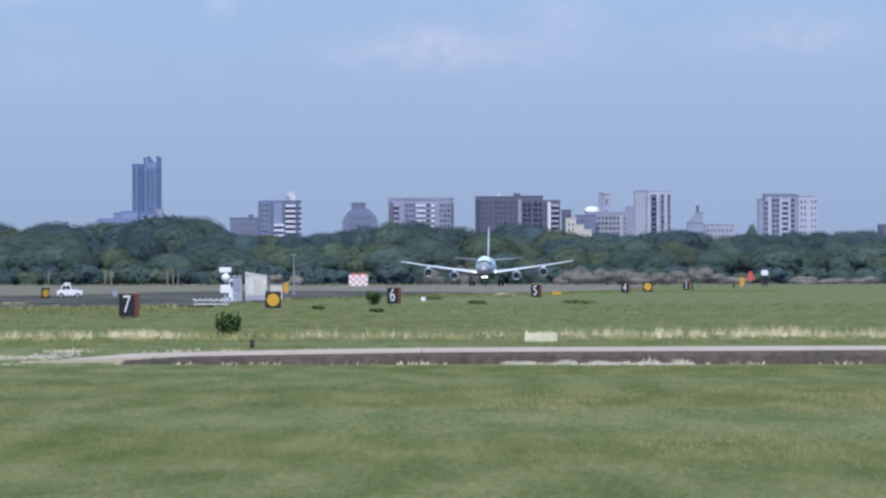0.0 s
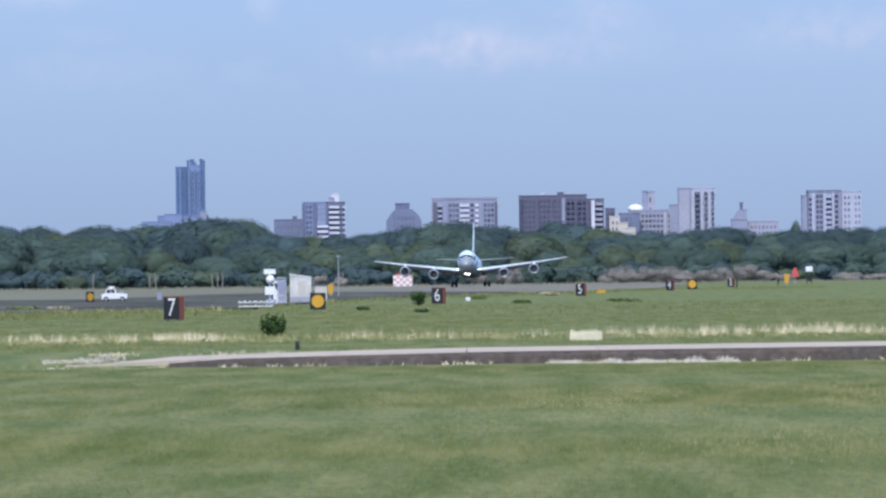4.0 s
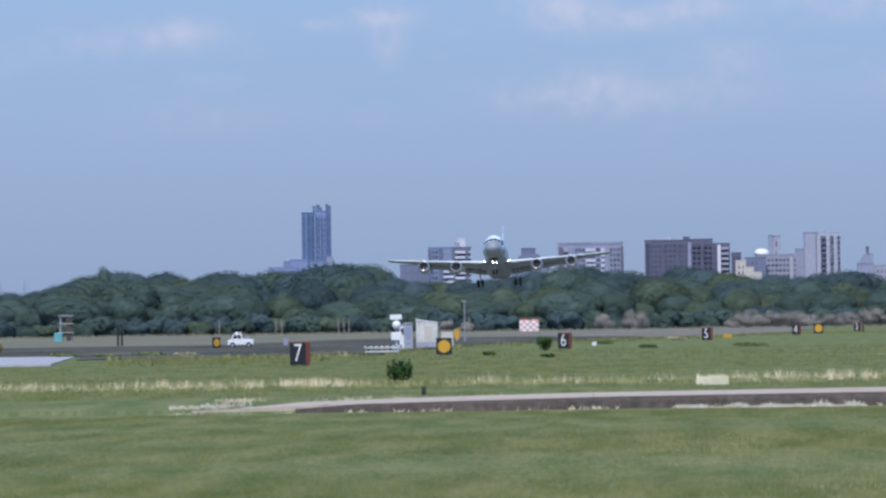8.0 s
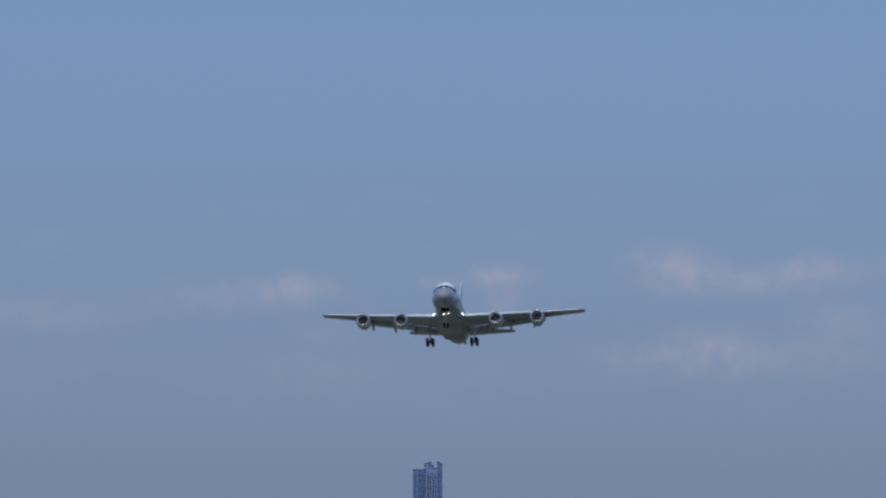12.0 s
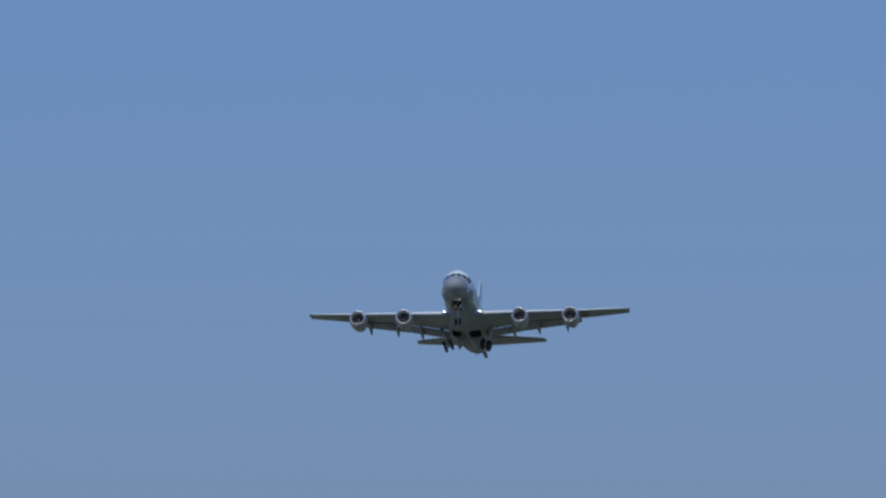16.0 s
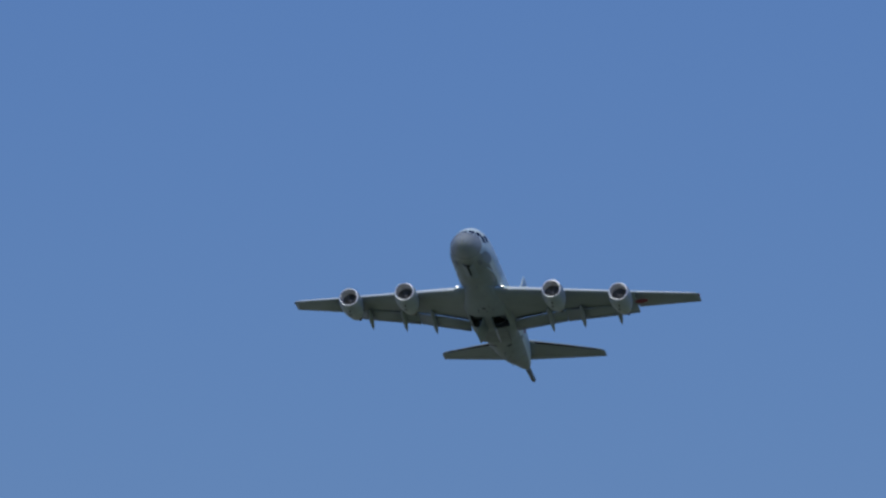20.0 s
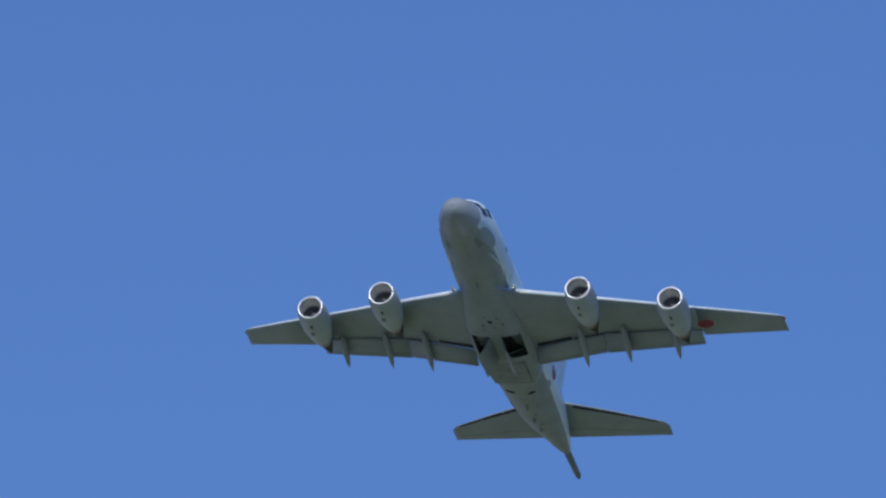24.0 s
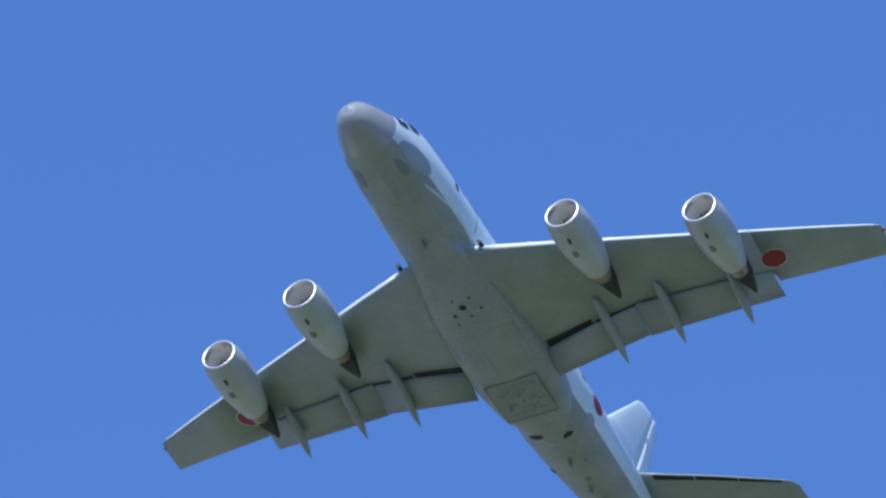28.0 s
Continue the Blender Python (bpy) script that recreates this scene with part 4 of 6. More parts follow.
ys = sorted(set([-3000, -1000, -300, 0, 60] + list(range(120, 700, 4)) + list(range(700, 3400, 20)) + [p[0] for p in PROFILE] + [2890, 4000, 5200, 9000]))
xs = [-5000, -2000, -800, -400, -250] + list(range(-160, 161, 4)) + [250, 400, 800, 2000, 5000]
field = sheet("ground", ys, xs, lumpy, GRASS, "wide mown green grass field of an airfield", "grass")
field.data.materials.append(UNSEEN_DULL_GROUND)
field.data.materials.append(ROUGH)
field.data.materials.append(UNSEEN_PALE_GROUND)       # unseen pale ground added beside the runway as a reflector, dull ground beyond
for f in field.data.polygons:
    c = f.center
    if abs(c.x) < 240 and -400 < c.y < 500:
        continue
    if abs(c.x) > 240 or c.y < 60 or c.y > 3300:
        f.material_index = 3 if abs(c.x) < 900 and 500 < c.y < 3300 else 1
    elif c.y > 2890 or (c.y > 1151 and c.x < np.interp(c.y, (1200, 2880), (-47, -10))):
        f.material_index = 2


def flat_strip(name, outline, z, mat, label, category):
    bm = bmesh.new()
    low = [bm.verts.new((x, y, -0.3)) for x, y in outline]
    top = [bm.verts.new((x, y, z)) for x, y in outline]
    bm.faces.new(top)
    for i in range(len(top)):
        j = (i + 1) % len(top)
        bm.faces.new((low[i], low[j], top[j], top[i]))
    bmesh.ops.recalc_face_normals(bm, faces=bm.faces)
    return tagged(part(name, bm, mat), label, category, "", "structure")


flat_strip("runway", [(4.5, 1600), (24, 1900), (46, 2880), (-10, 2880), (-27, 2100), (-38, 1800.5), (-24, 1950.5), (-8, 1850.5), (2.4, 1750.5)], 0.09, WORN_CONCRETE, "long worn pale concrete runway in heat haze", "runway")
flat_strip("runway_shoulder", [(-36.7, 905), (-18, 940), (-15, 1200), (-6, 1450), (4, 1600), (2, 1750), (-8, 1850), (-24, 1950), (-38, 1800), (-45, 1500), (-95, 1470), (-85, 1011), (-40.5, 1011)], 0.09, ASPHALT, "dark asphalt shoulder and taxiway beside the runway", "runway")
flat_strip("runway_end", [(-34, 800), (-41, 1010), (-95, 1010), (-112, 800)], 0.10, RUNWAY_CONCRETE, "pale concrete runway end", "runway")

# service road on a low earth bank
road = tagged(new("service_road"), "pale concrete service road on a low earth bank", "road", "", "structure")
rng = random.Random(5)
for i in range(10):
    x0 = -11.4 + i * 3.6
    h0, h1 = (float(np.interp(x, (-11.4, -8.4, -6.8, 0, 12), (0.0, 0.09, 0.15, 0.24, 0.28))) for x in (x0, x0 + 3.58))
    bm = bmesh.new()
    loft(bm, [[(x0, 357.2, h0 - 0.3), (x0, 357.2, h0), (x0, 375, h0 + 0.02), (x0, 375, h0 - 0.3)],
              [(x0 + 3.58, 357.2, h1 - 0.3), (x0 + 3.58, 357.2, h1), (x0 + 3.58, 375, h1 + 0.02), (x0 + 3.58, 375, h1 - 0.3)]])
    part("road_slab", bm, CONCRETE, road, "pale weathered concrete slab")
bm = bmesh.new()
rings = []
for x in np.linspace(-8.6, 26, 120):
    h = float(np.interp(x, (-8.6, -6.8, 0, 12), (0.03, 0.14, 0.24, 0.28)))
    n1, n2 = noise.noise((x * 1.3, 0, 0)), noise.noise((x * 3.1, 2, 0))
    rings.append([(x, 357.19, -0.3), (x, 356.6 + 0.3 * n1, -0.3), (x, 356.75 + 0.2 * n1, h * 0.5), (x, 356.95 + 0.08 * n2, h - 0.025 + 0.015 * n2), (x, 357.19, h - 0.01)])
loft(bm, rings)
part("earth_bank", bm, EARTH, road, "bare dark brown earth face")

# grass tufts over the near field: one mass
def blades(name, count, xr, yr, hr, wr, mat, label, per=3, seed=1, keep=None, lean=0.5, kind="stuff", tall=None):
    r = np.random.RandomState(seed)
    y = yr[0] + (yr[1] - yr[0]) * r.rand(count)
    x = (xr[0] + (xr[1] - xr[0]) * r.rand(count)) * K * y
    if keep is not None:
        sel = np.array([keep(a, b) > u for a, b, u in zip(x, y, r.rand(count))])
        x, y = x[sel], y[sel]
    n = len(x)
    x, y = np.repeat(x, per) + r.normal(0, 0.03, n * per), np.repeat(y, per) + r.normal(0, 0.06, n * per)
    m = n * per
    h = hr[0] + (hr[1] - hr[0]) * r.rand(m) ** 1.5
    if tall is not None:
        h *= np.repeat([tall(a, b) for a, b in zip(x[::per], y[::per])], per)
    w = wr[0] + (wr[1] - wr[0]) * r.rand(m)
    t = (r.rand(m) - 0.5) * 2.6
    z = np.interp(y, [p[0] for p in PROFILE], [p[1] for p in PROFILE]) - 0.03
    v = np.empty((m, 3, 3))
    for k, s in ((0, -0.5), (1, 0.5)):
        v[:, k] = np.stack([x + s * w * np.cos(t), y + s * w * np.sin(t), z], 1)
    v[:, 2] = np.stack([x + r.normal(0, lean, m) * h, y + r.normal(0, lean, m) * h, z + h + 0.03], 1)
    me = bpy.data.meshes.new(name)
    me.vertices.add(m * 3)
    me.vertices.foreach_set("co", v.ravel())
    me.loops.add(m * 3)
    me.loops.foreach_set("vertex_index", np.arange(m * 3))
    me.polygons.add(m)
    me.polygons.foreach_set("loop_start", np.arange(m) * 3)
    me.update(calc_edges=True)
    up = np.stack([r.normal(0, 0.22, m * 3), r.normal(0, 0.22, m * 3) - 0.15, np.ones(m * 3)], 1)
    me.normals_split_custom_set_from_vertices((up / np.linalg.norm(up, axis=1)[:, None]).tolist())
    me.materials.append(mat)
    return tagged(new(name, me), label, "grass", "", kind)


blades("meadow_grass", 90000, (-1450, 900), (118, 220), (0.02, 0.06), (0.006, 0.016), GRASS_BLADE, "short green meadow grass", 2, 2)
blades("meadow_grass_far", 70000, (-1450, 900), (220, 338), (0.03, 0.08), (0.012, 0.028), GRASS_BLADE, "short green meadow grass", 2, 5)
blades("field_grass", 42000, (-1450, 900), (388, 780), (0.03, 0.10), (0.025, 0.06), GRASS_BLADE, "green airfield grass", 2, 3)


def tuft(x, y):
    return 0.55 * noise.noise((x * 1.3, y * 0.05, 7.0)) + 0.6 * noise.noise((x * 3.4, y * 0.10, 2.0))


def pale_rows(x, y):
    a = x / (K * y)
    dense = float(np.interp(a, (-860, -800, -470, -420, -290, -270, 90, 120, 260, 330, 900), (0.5, 0.8, 0.7, 0.03, 0.03, 0.15, 0.15, 0.04, 0.4, 0.95, 0.95)))
    front = 455 + 9 * noise.noise((x * 0.8, 0, 3.0))
    return dense * (0.15 + 2.1 * tuft(x, y)) * min(1.0, max(0.0, (y - front) / 8 + 0.3))


def tuft_height(x, y):
    a = x / (K * y)
    return max(0.25, 0.75 + 0.7 * tuft(x, y)) * (0.8 if a < -420 else 1.0)


blades("dry_tall_grass", 13000, (-1250, 900), (445, 482), (0.08, 0.46), (0.012, 0.04), DRY_GRASS, "tall pale dry grass in tufts", 4, 4, pale_rows, 0.3, tall=tuft_height)
blades("green_tall_grass", 6000, (-1250, 900), (441, 485), (0.06, 0.26), (0.015, 0.04), SEED_GRASS, "yellow-green tall grass among the dry tufts", 3, 14, lambda x, y: 0.4 + noise.noise((x * 0.9, y * 0.04, 5.0)), 0.35)


def runway_edge(x):
    return float(np.interp(x, (-36.7, -18, -15, -6, 7, 24), (905, 940, 1200, 1450, 1620, 1900)))


def seed_patch(x, y):
    a = x / (K * y)
    return min(1.0, max(0.0, (a + 250) / 500)) * math.exp(-((y - 235) / 42) ** 2) * (0.4 + 1.2 * noise.noise((x * 0.35, y * 0.03, 1.0)))


blades("dry_seed_grass", 60000, (-250, 900), (150, 320), (0.03, 0.08), (0.006, 0.013), SEED_GRASS, "pale seeding grass stalks", 2, 6, seed_patch, 0.4)
blades("runway_edge_grass", 40000, (-900, 600), (760, 1900), (0.08, 0.46), (0.06, 0.14), GRASS_BLADE, "uneven grass along the runway's edge", 2, 15, lambda x, y: (0.5 + noise.noise((x * 0.3, y * 0.05, 2.0))) * (runway_edge(x) - 170 < y < runway_edge(x)))
blades("shoulder_weeds", 26000, (-900, 420), (800, 1780), (0.1, 0.5), (0.06, 0.16), SEED_GRASS, "pale weeds growing along the asphalt edge", 2, 21, lambda x, y: (0.15 + noise.noise((x * 0.5, y * 0.02, 6.0))) * (runway_edge(x) - 60 < y < runway_edge(x) + 6))
blades("rough_field_grass", 9000, (-1200, 900), (790, 1050), (0.05, 0.2), (0.04, 0.09), GRASS_BLADE, "uneven airfield grass", 2, 16, lambda x, y: y < runway_edge(x) and x > -34)
blades("far_rough_grass", 9000, (-1300, 900), (2890, 3085), (0.2, 0.7), (0.12, 0.3), ROUGH, "pale rough grass before the wood", 2, 17, lambda x, y: 0.35 + 0.8 * noise.noise((x * 0.15, y * 0.03, 4.0)))
blades("white_weeds", 3000, (110, 470), (349, 355.8), (0.02, 0.13), (0.012, 0.04), WHITE_WEED, "white flowering weeds along the earth bank", 3, 8, lambda x, y: 0.35 + 0.9 * noise.noise((x * 1.7, 0, 3.0)) + 0.4 * noise.noise((x * 6.0, 0, 1.0)), tall=lambda x, y: max(0.2, 0.7 + 1.5 * noise.noise((x * 2.3, 0, 8.0)) + 0.5 * noise.noise((x * 9.0, 0, 2.0))))
blades("bank_weeds", 500, (-600, 900), (352, 356), (0.03, 0.12), (0.02, 0.05), DRY_GRASS, "dry weeds at the foot of the bank", 3, 9, lambda x, y: 0.25 + noise.noise((x * 0.7, 0, 9.0)))
blades("road_edge_weeds", 1500, (-760, 900), (376, 384), (0.03, 0.12), (0.02, 0.05), DRY_GRASS, "dry weeds beside the road", 3, 10, lambda x, y: 0.25 + noise.noise((x * 0.7, 0, 5.0)))

blades("verge_weeds", 1500, (-790, -640), (356, 367), (0.01, 0.06), (0.012, 0.035), WHITE_WEED, "cream dry weeds round the rubble", 3, 18, lambda x, y: 0.25 + noise.noise((x * 0.9, y * 0.1, 6.0)))
heap = thing("rubble_heap", spot(-685, 366), "low heap of pale rubble beside the road", "rubble")
for i in range(70):
    bm = bmesh.new()
    bmesh.ops.create_icosphere(bm, subdivisions=1, radius=rng.uniform(0.02, 0.06))
    for v in bm.verts:
        v.co *= rng.uniform(0.75, 1.2)
    part("stone", bm, RUBBLE, heap, "", pose(rng.gauss(0, 0.34), rng.uniform(-2, 2), rng.uniform(-0.02, 0.07) * (1 if i % 3 else 1.7)))


# ---- bushes and trees ----
def leaf_mass(name, lobes, count, size, seed, mat, core=None):
    """A crown of small bent leaf sprays, thick near the surface of its lobes."""
    r = np.random.RandomState(seed)
    lobes = np.array(lobes)
    vol = lobes[:, 3] * lobes[:, 4] * lobes[:, 5]
    pick = r.choice(len(lobes), count, p=vol ** 0.67 / (vol ** 0.67).sum())
    d = r.normal(size=(count, 3))
    d /= np.linalg.norm(d, axis=1)[:, None]
    rad = (0.62 + 0.52 * r.rand(count)) if core is None else (0.93 + 0.17 * r.rand(count))
    p = lobes[pick, :3] + d * lobes[pick, 3:6] * rad[:, None]
    nrm = d + r.normal(0, 0.55 if core is None else 0.3, (count, 3)) + np.array((0, 0, 0.35))
    nrm /= np.linalg.norm(nrm, axis=1)[:, None]
    t = np.cross(nrm, r.normal(size=(count, 3)))
    t /= np.linalg.norm(t, axis=1)[:, None]
    b = np.cross(nrm, t)
    s = size * (0.55 + 0.9 * r.rand(count))[:, None]
    v = np.stack([p - t * s, p + b * s * 0.6 + nrm * s * 0.25, p + t * s, p - b * s * 0.6 + nrm * s * 0.25], 1).reshape(-1, 3)
    me = bpy.data.meshes.new(name)
    idx = (np.arange(count)[:, None] * 4 + np.array([0, 2, 1, 0, 3, 2])).ravel()
    soft = d * 0.9 + nrm * 0.22
    if core is not None:
        g = (p - np.array(core[:3])) / np.array(core[3:])
        soft = g / np.linalg.norm(g, axis=1)[:, None] * 0.85 + d * 0.2 + nrm * 0.22
    soft = np.repeat(soft / np.linalg.norm(soft, axis=1)[:, None], 4, axis=0)
    if core is not None:
        ball = bmesh.new()
        bmesh.ops.create_icosphere(ball, subdivisions=3, radius=1.0)
        bv = np.array([q.co[:] for q in ball.verts])
        bf = np.array([[q.index for q in f.verts] for f in ball.faces])
        ball.free()
        for lb in lobes:
            k = 0.96 + 0.02 * r.rand(len(bv)) + np.array([0.14 * noise.noise(Vector(q) * 1.9 + Vector(lb[:3])) + 0.05 * noise.noise(Vector(q) * 6.0 + Vector(lb[:3])) for q in bv])
            inner = lb[:3] + bv * lb[3:6] * k[:, None]
            g = (inner - np.array(core[:3])) / np.array(core[3:])
            n2 = g / np.linalg.norm(g, axis=1)[:, None] * 0.8 + bv * 0.35
            idx = np.concatenate([idx, (bf + len(v)).ravel()])
            v = np.concatenate([v, inner])
            soft = np.concatenate([soft, n2 / np.linalg.norm(n2, axis=1)[:, None]])
    tris = len(idx) // 3
    me.vertices.add(len(v))
    me.vertices.foreach_set("co", v.ravel())
    me.loops.add(len(idx))
    me.loops.foreach_set("vertex_index", idx)
    me.polygons.add(tris)
    me.polygons.foreach_set("loop_start", np.arange(tris) * 3)
    me.update(calc_edges=True)
    me.normals_split_custom_set_from_vertices(soft.tolist())
    me.materials.append(mat)
    return me


def make_tree(seed, leaf, bark=BARK, wide=1.0):
    """A broad-crowned tree about ten metres high."""
    r = random.Random(seed)
    t = new("tree")
    bm = bmesh.new()
    h = r.uniform(3.6, 4.6)
    lean = (r.uniform(-0.4, 0.4), r.uniform(-0.4, 0.4))
    tube(bm, (0, 0, -0.5), (lean[0] * 0.5, lean[1] * 0.5, h * 0.55), 0.26, 0.2, 8)
    tube(bm, (lean[0] * 0.5, lean[1] * 0.5, h * 0.52), (lean[0], lean[1], h + 2), 0.2, 0.08, 8)
    lobes = []
    for i in range(6):
        a, u = i * 2.4 + r.uniform(-0.4, 0.4), (i + 0.5) / 6
        el = math.asin(1 - 1.3 * u)
        q = r.uniform(0.36, 0.5)
        p = (lean[0] + 3.4 * wide * q * math.cos(el) * math.cos(a), lean[1] + 3.4 * wide * q * math.cos(el) * math.sin(a), 4.9 + 4.1 * q * math.sin(el))
        if i % 2 == 1:
            tube(bm, (lean[0] * 0.8, lean[1] * 0.8, h * r.uniform(0.6, 0.95)), p, 0.11, 0.04, 6)
        k = r.uniform(2.0, 2.4)
        lobes.append((*p, k * wide, k * wide, k * r.uniform(0.85, 1.0)))
    for i in range(5):
        a = i * 1.26 + r.uniform(-0.3, 0.3)
        lobes.append((lean[0] + 1.9 * wide * math.cos(a), lean[1] + 1.9 * wide * math.sin(a), r.uniform(1.9, 3.0), 1.6 * wide, 1.6 * wide, 1.8))
    lobes.append((lean[0], lean[1], 4.9, 3.3 * wide, 3.3 * wide, 3.95))
    part("trunk", bm, bark, t, "", None, True)
    core = (lean[0], lean[1], 3.6, 3.4 * wide, 3.4 * wide, 5.4)
    ob = new("crown", leaf_mass("crown", lobes, 15000, 0.16, seed, leaf, core))
    ob.parent = t
    kind = {HAZED_FOLIAGE: "haze-tinted blue-green", HAZED_FOLIAGE_MID: "haze-tinted mid-green", HAZED_FOLIAGE_PALE: "haze-paled yellow-green"}[leaf]
    return tagged(t, kind + " broadleaved tree in the wood at the field's edge", "tree", "tree belt")


def make_shrub(seed, w, h, mat, label, count=700, size=0.12, group="", soft=False):
    r = random.Random(seed)
    t = new("bush")
    bm = bmesh.new()
    lobes = []
    for i in range(7):
        a = i * 0.9 + r.uniform(-0.3, 0.3)
        p = (w * 0.28 * math.cos(a) * r.uniform(0.6, 1.2), w * 0.28 * math.sin(a), h * r.uniform(0.2, 0.7))
        tube(bm, (0, 0, -0.05), p, 0.035 * w, 0.012 * w, 6)
        lobes.append((*p, w * 0.26, w * 0.26, h * 0.27))
    lobes.append((0, 0, h * 0.28, w * 0.33, w * 0.33, h * 0.28))
    part("stem", bm, BARK, t)
    ob = new("foliage", leaf_mass("foliage", lobes, count, size, seed, mat, (0, 0, h * 0.2, w * 0.4, w * 0.4, h * 0.8) if soft else None))
    ob.parent = t
    return tagged(t, label, "bush", group)


b = make_shrub(31, 1.05, 1.25, BUSH_LEAF, "small dark green bush standing in the grass", 900, 0.055)
b.matrix_basis = spot(-380, 500)
b = make_shrub(32, 1.25, 1.25, BUSH_LEAF, "small bright green bush in the grass", 1000, 0.06)
b.matrix_basis = spot(-124, 1000)
for i, (a, d, w, h, m) in enumerate(((236, 1050, 2.6, 0.35, WEED), (60, 1050, 1.6, 0.3, BUSH_LEAF), (-120, 830, 1.0, 0.22, BUSH_LEAF), (-222, 900, 0.8, 0.25, BUSH_LEAF), (-20, 1250, 2.2, 0.5, WEED), (110, 1400, 2.6, 0.5, DRY_GRASS), (-980, 1000, 2.4, 0.4, WEED), (-900, 980, 2.0, 0.3, WEED),
                                     (-820, 1010, 2.6, 0.35, WEED), (-760, 1000, 2.0, 0.35, DRY_GRASS))):
    s = make_shrub(40 + i, w, h, m, "low weedy clump in the airfield grass", 420, 0.09, "weed clumps")
    s.matrix_basis = spot(a, d)
for i, (a, w, h) in enumerate(((215, 6, 3.0), (236, 7.5, 4.6), (262, 7, 4.2), (290, 6, 3.6), (315, 7, 4.4), (345, 8, 3.4), (385, 7, 3.2), (420, 7.5, 4.0), (455, 6.5, 4.6), (490, 6, 3.0), (520, 6, 2.2), (-300, 4, 3.4), (-262, 4, 2.6), (-20, 5, 4.6), (30, 4.5, 3.6), (40, 6, 5.5), (640, 7, 2.4), (690, 8, 2.0), (745, 8, 2.2))):
    s = make_shrub(70 + i, w, h, GREY_SCRUB, "greyish scrub below the tree belt", 6500, 0.1, "scrub clumps")
    s.matrix_basis = spot(a, 3040, 0, -0.2)

OUTLINE = ((-1700, 66), (-1270, 62), (-1150, 64), (-1043, 66), (-1000, 76), (-950, 88), (-903, 100), (-823, 99), (-760, 86), (-684, 94), (-594, 97), (-544, 101), (-494, 109), (-439, 109), (-404, 93), (-374, 76), (-300, 72), (-244, 81),
           (-144, 86), (-44, 98), (16, 87), (56, 81), (116, 92), (176, 92), (216, 81), (256, 76), (336, 76), (416, 82), (496, 71), (556, 76), (666, 75), (716, 82), (776, 72), (1300, 76))
models = [make_tree(100 + i, m, BARK if i % 3 else PALE_BARK, 1.1 + 0.12 * (i % 3)) for i, m in enumerate((HAZED_FOLIAGE, HAZED_FOLIAGE, HAZED_FOLIAGE, HAZED_FOLIAGE_MID, HAZED_FOLIAGE_MID, HAZED_FOLIAGE_MID, HAZED_FOLIAGE_PALE, HAZED_FOLIAGE_PALE))]
rng = random.Random(12)
spare = list(models)


def plant(a, d, top, squat=1.0, mixed=0.3):
    """A tree whose crown reaches the angle top above the eye's level."""
    z = ground_z(d)
    k = max(0.3, (2.3 + (top + 3) * K * d - z) / 9.45)
    m = pose(a * K * d, d, z, 0, 0, rng.uniform(0, 360)) @ Matrix.Diagonal((k * squat, k * squat, k, 1))
    if spare and rng.random() < 0.1:
        spare.pop().matrix_basis = m
    else:
        t = copy_thing(rng.choice(models[6:] if rng.random() < mixed * 0.5 else models[3:6] if rng.random() < mixed * 2 else models[:3]), Matrix())
        t.matrix_basis = m


for a in range(-1480, 1000, 42):
    top = np.interp(a, [o[0] for o in OUTLINE], [o[1] for o in OUTLINE])
    plant(a + rng.uniform(-10, 10), 3240 + rng.uniform(-15, 15), top + rng.uniform(-7, 4), rng.uniform(0.95, 1.5), 0.1)
for a in range(-1470, 1000, 44):
    top = np.interp(a, [o[0] for o in OUTLINE], [o[1] for o in OUTLINE])
    plant(a + rng.uniform(-14, 14), 3180 + rng.uniform(-15, 15), top * rng.uniform(0.6, 0.88), rng.uniform(1.0, 1.7), 0.35)
for a in range(-1470, 1000, 46):
    plant(a + rng.uniform(-20, 20), 3130 + rng.uniform(-12, 12), rng.uniform(28, 56), rng.uniform(1.2, 2.0), 0.5)
low_growth = [make_shrub(200 + i, 7.0, 5.0, (HAZED_FOLIAGE, HAZED_FOLIAGE_MID, HAZED_FOLIAGE_MID, HAZED_FOLIAGE_PALE, HAZED_FOLIAGE)[i], "dense shrub at the foot of the wood", 1500, 0.42, "undergrowth", True) for i in range(5)]
spare_low = list(low_growth)
for a in range(-1480, 1000, 34):
    k = rng.uniform(0.75, 1.25)
    m = spot(a + rng.uniform(-12, 12), 3095 + rng.uniform(-6, 6), rng.uniform(0, 360), -0.5) @ Matrix.Diagonal((k * 1.1, k * 1.1, k, 1))
    if spare_low:
        spare_low.pop().matrix_basis = m
    else:
        copy_thing(rng.choice(low_growth), Matrix()).matrix_basis = m
plant(-903, 3236, 108, 0.3)
plant(546, 3236, 90, 0.3)
for a in (-488, -478, -470, -600, -588, -700, -258, -262):
    bm = bmesh.new()
    tube(bm, (0, 0, -0.3), (rng.uniform(-0.3, 0.3), 0, 3.6), 0.14, 0.06, 8)
    tube(bm, (0, 0, 1.8), (rng.uniform(-0.8, 0.8), 0.2, 3.2), 0.07, 0.03, 6)
    tagged(part("bare_tree_stem", bm, PALE_BARK, None, "", spot(a, 3080)), "bare pale tree stem at the wood's edge", "tree", "bare stems")


# ---- airfield signs and equipment ----
FONT_SIZE = 1.15


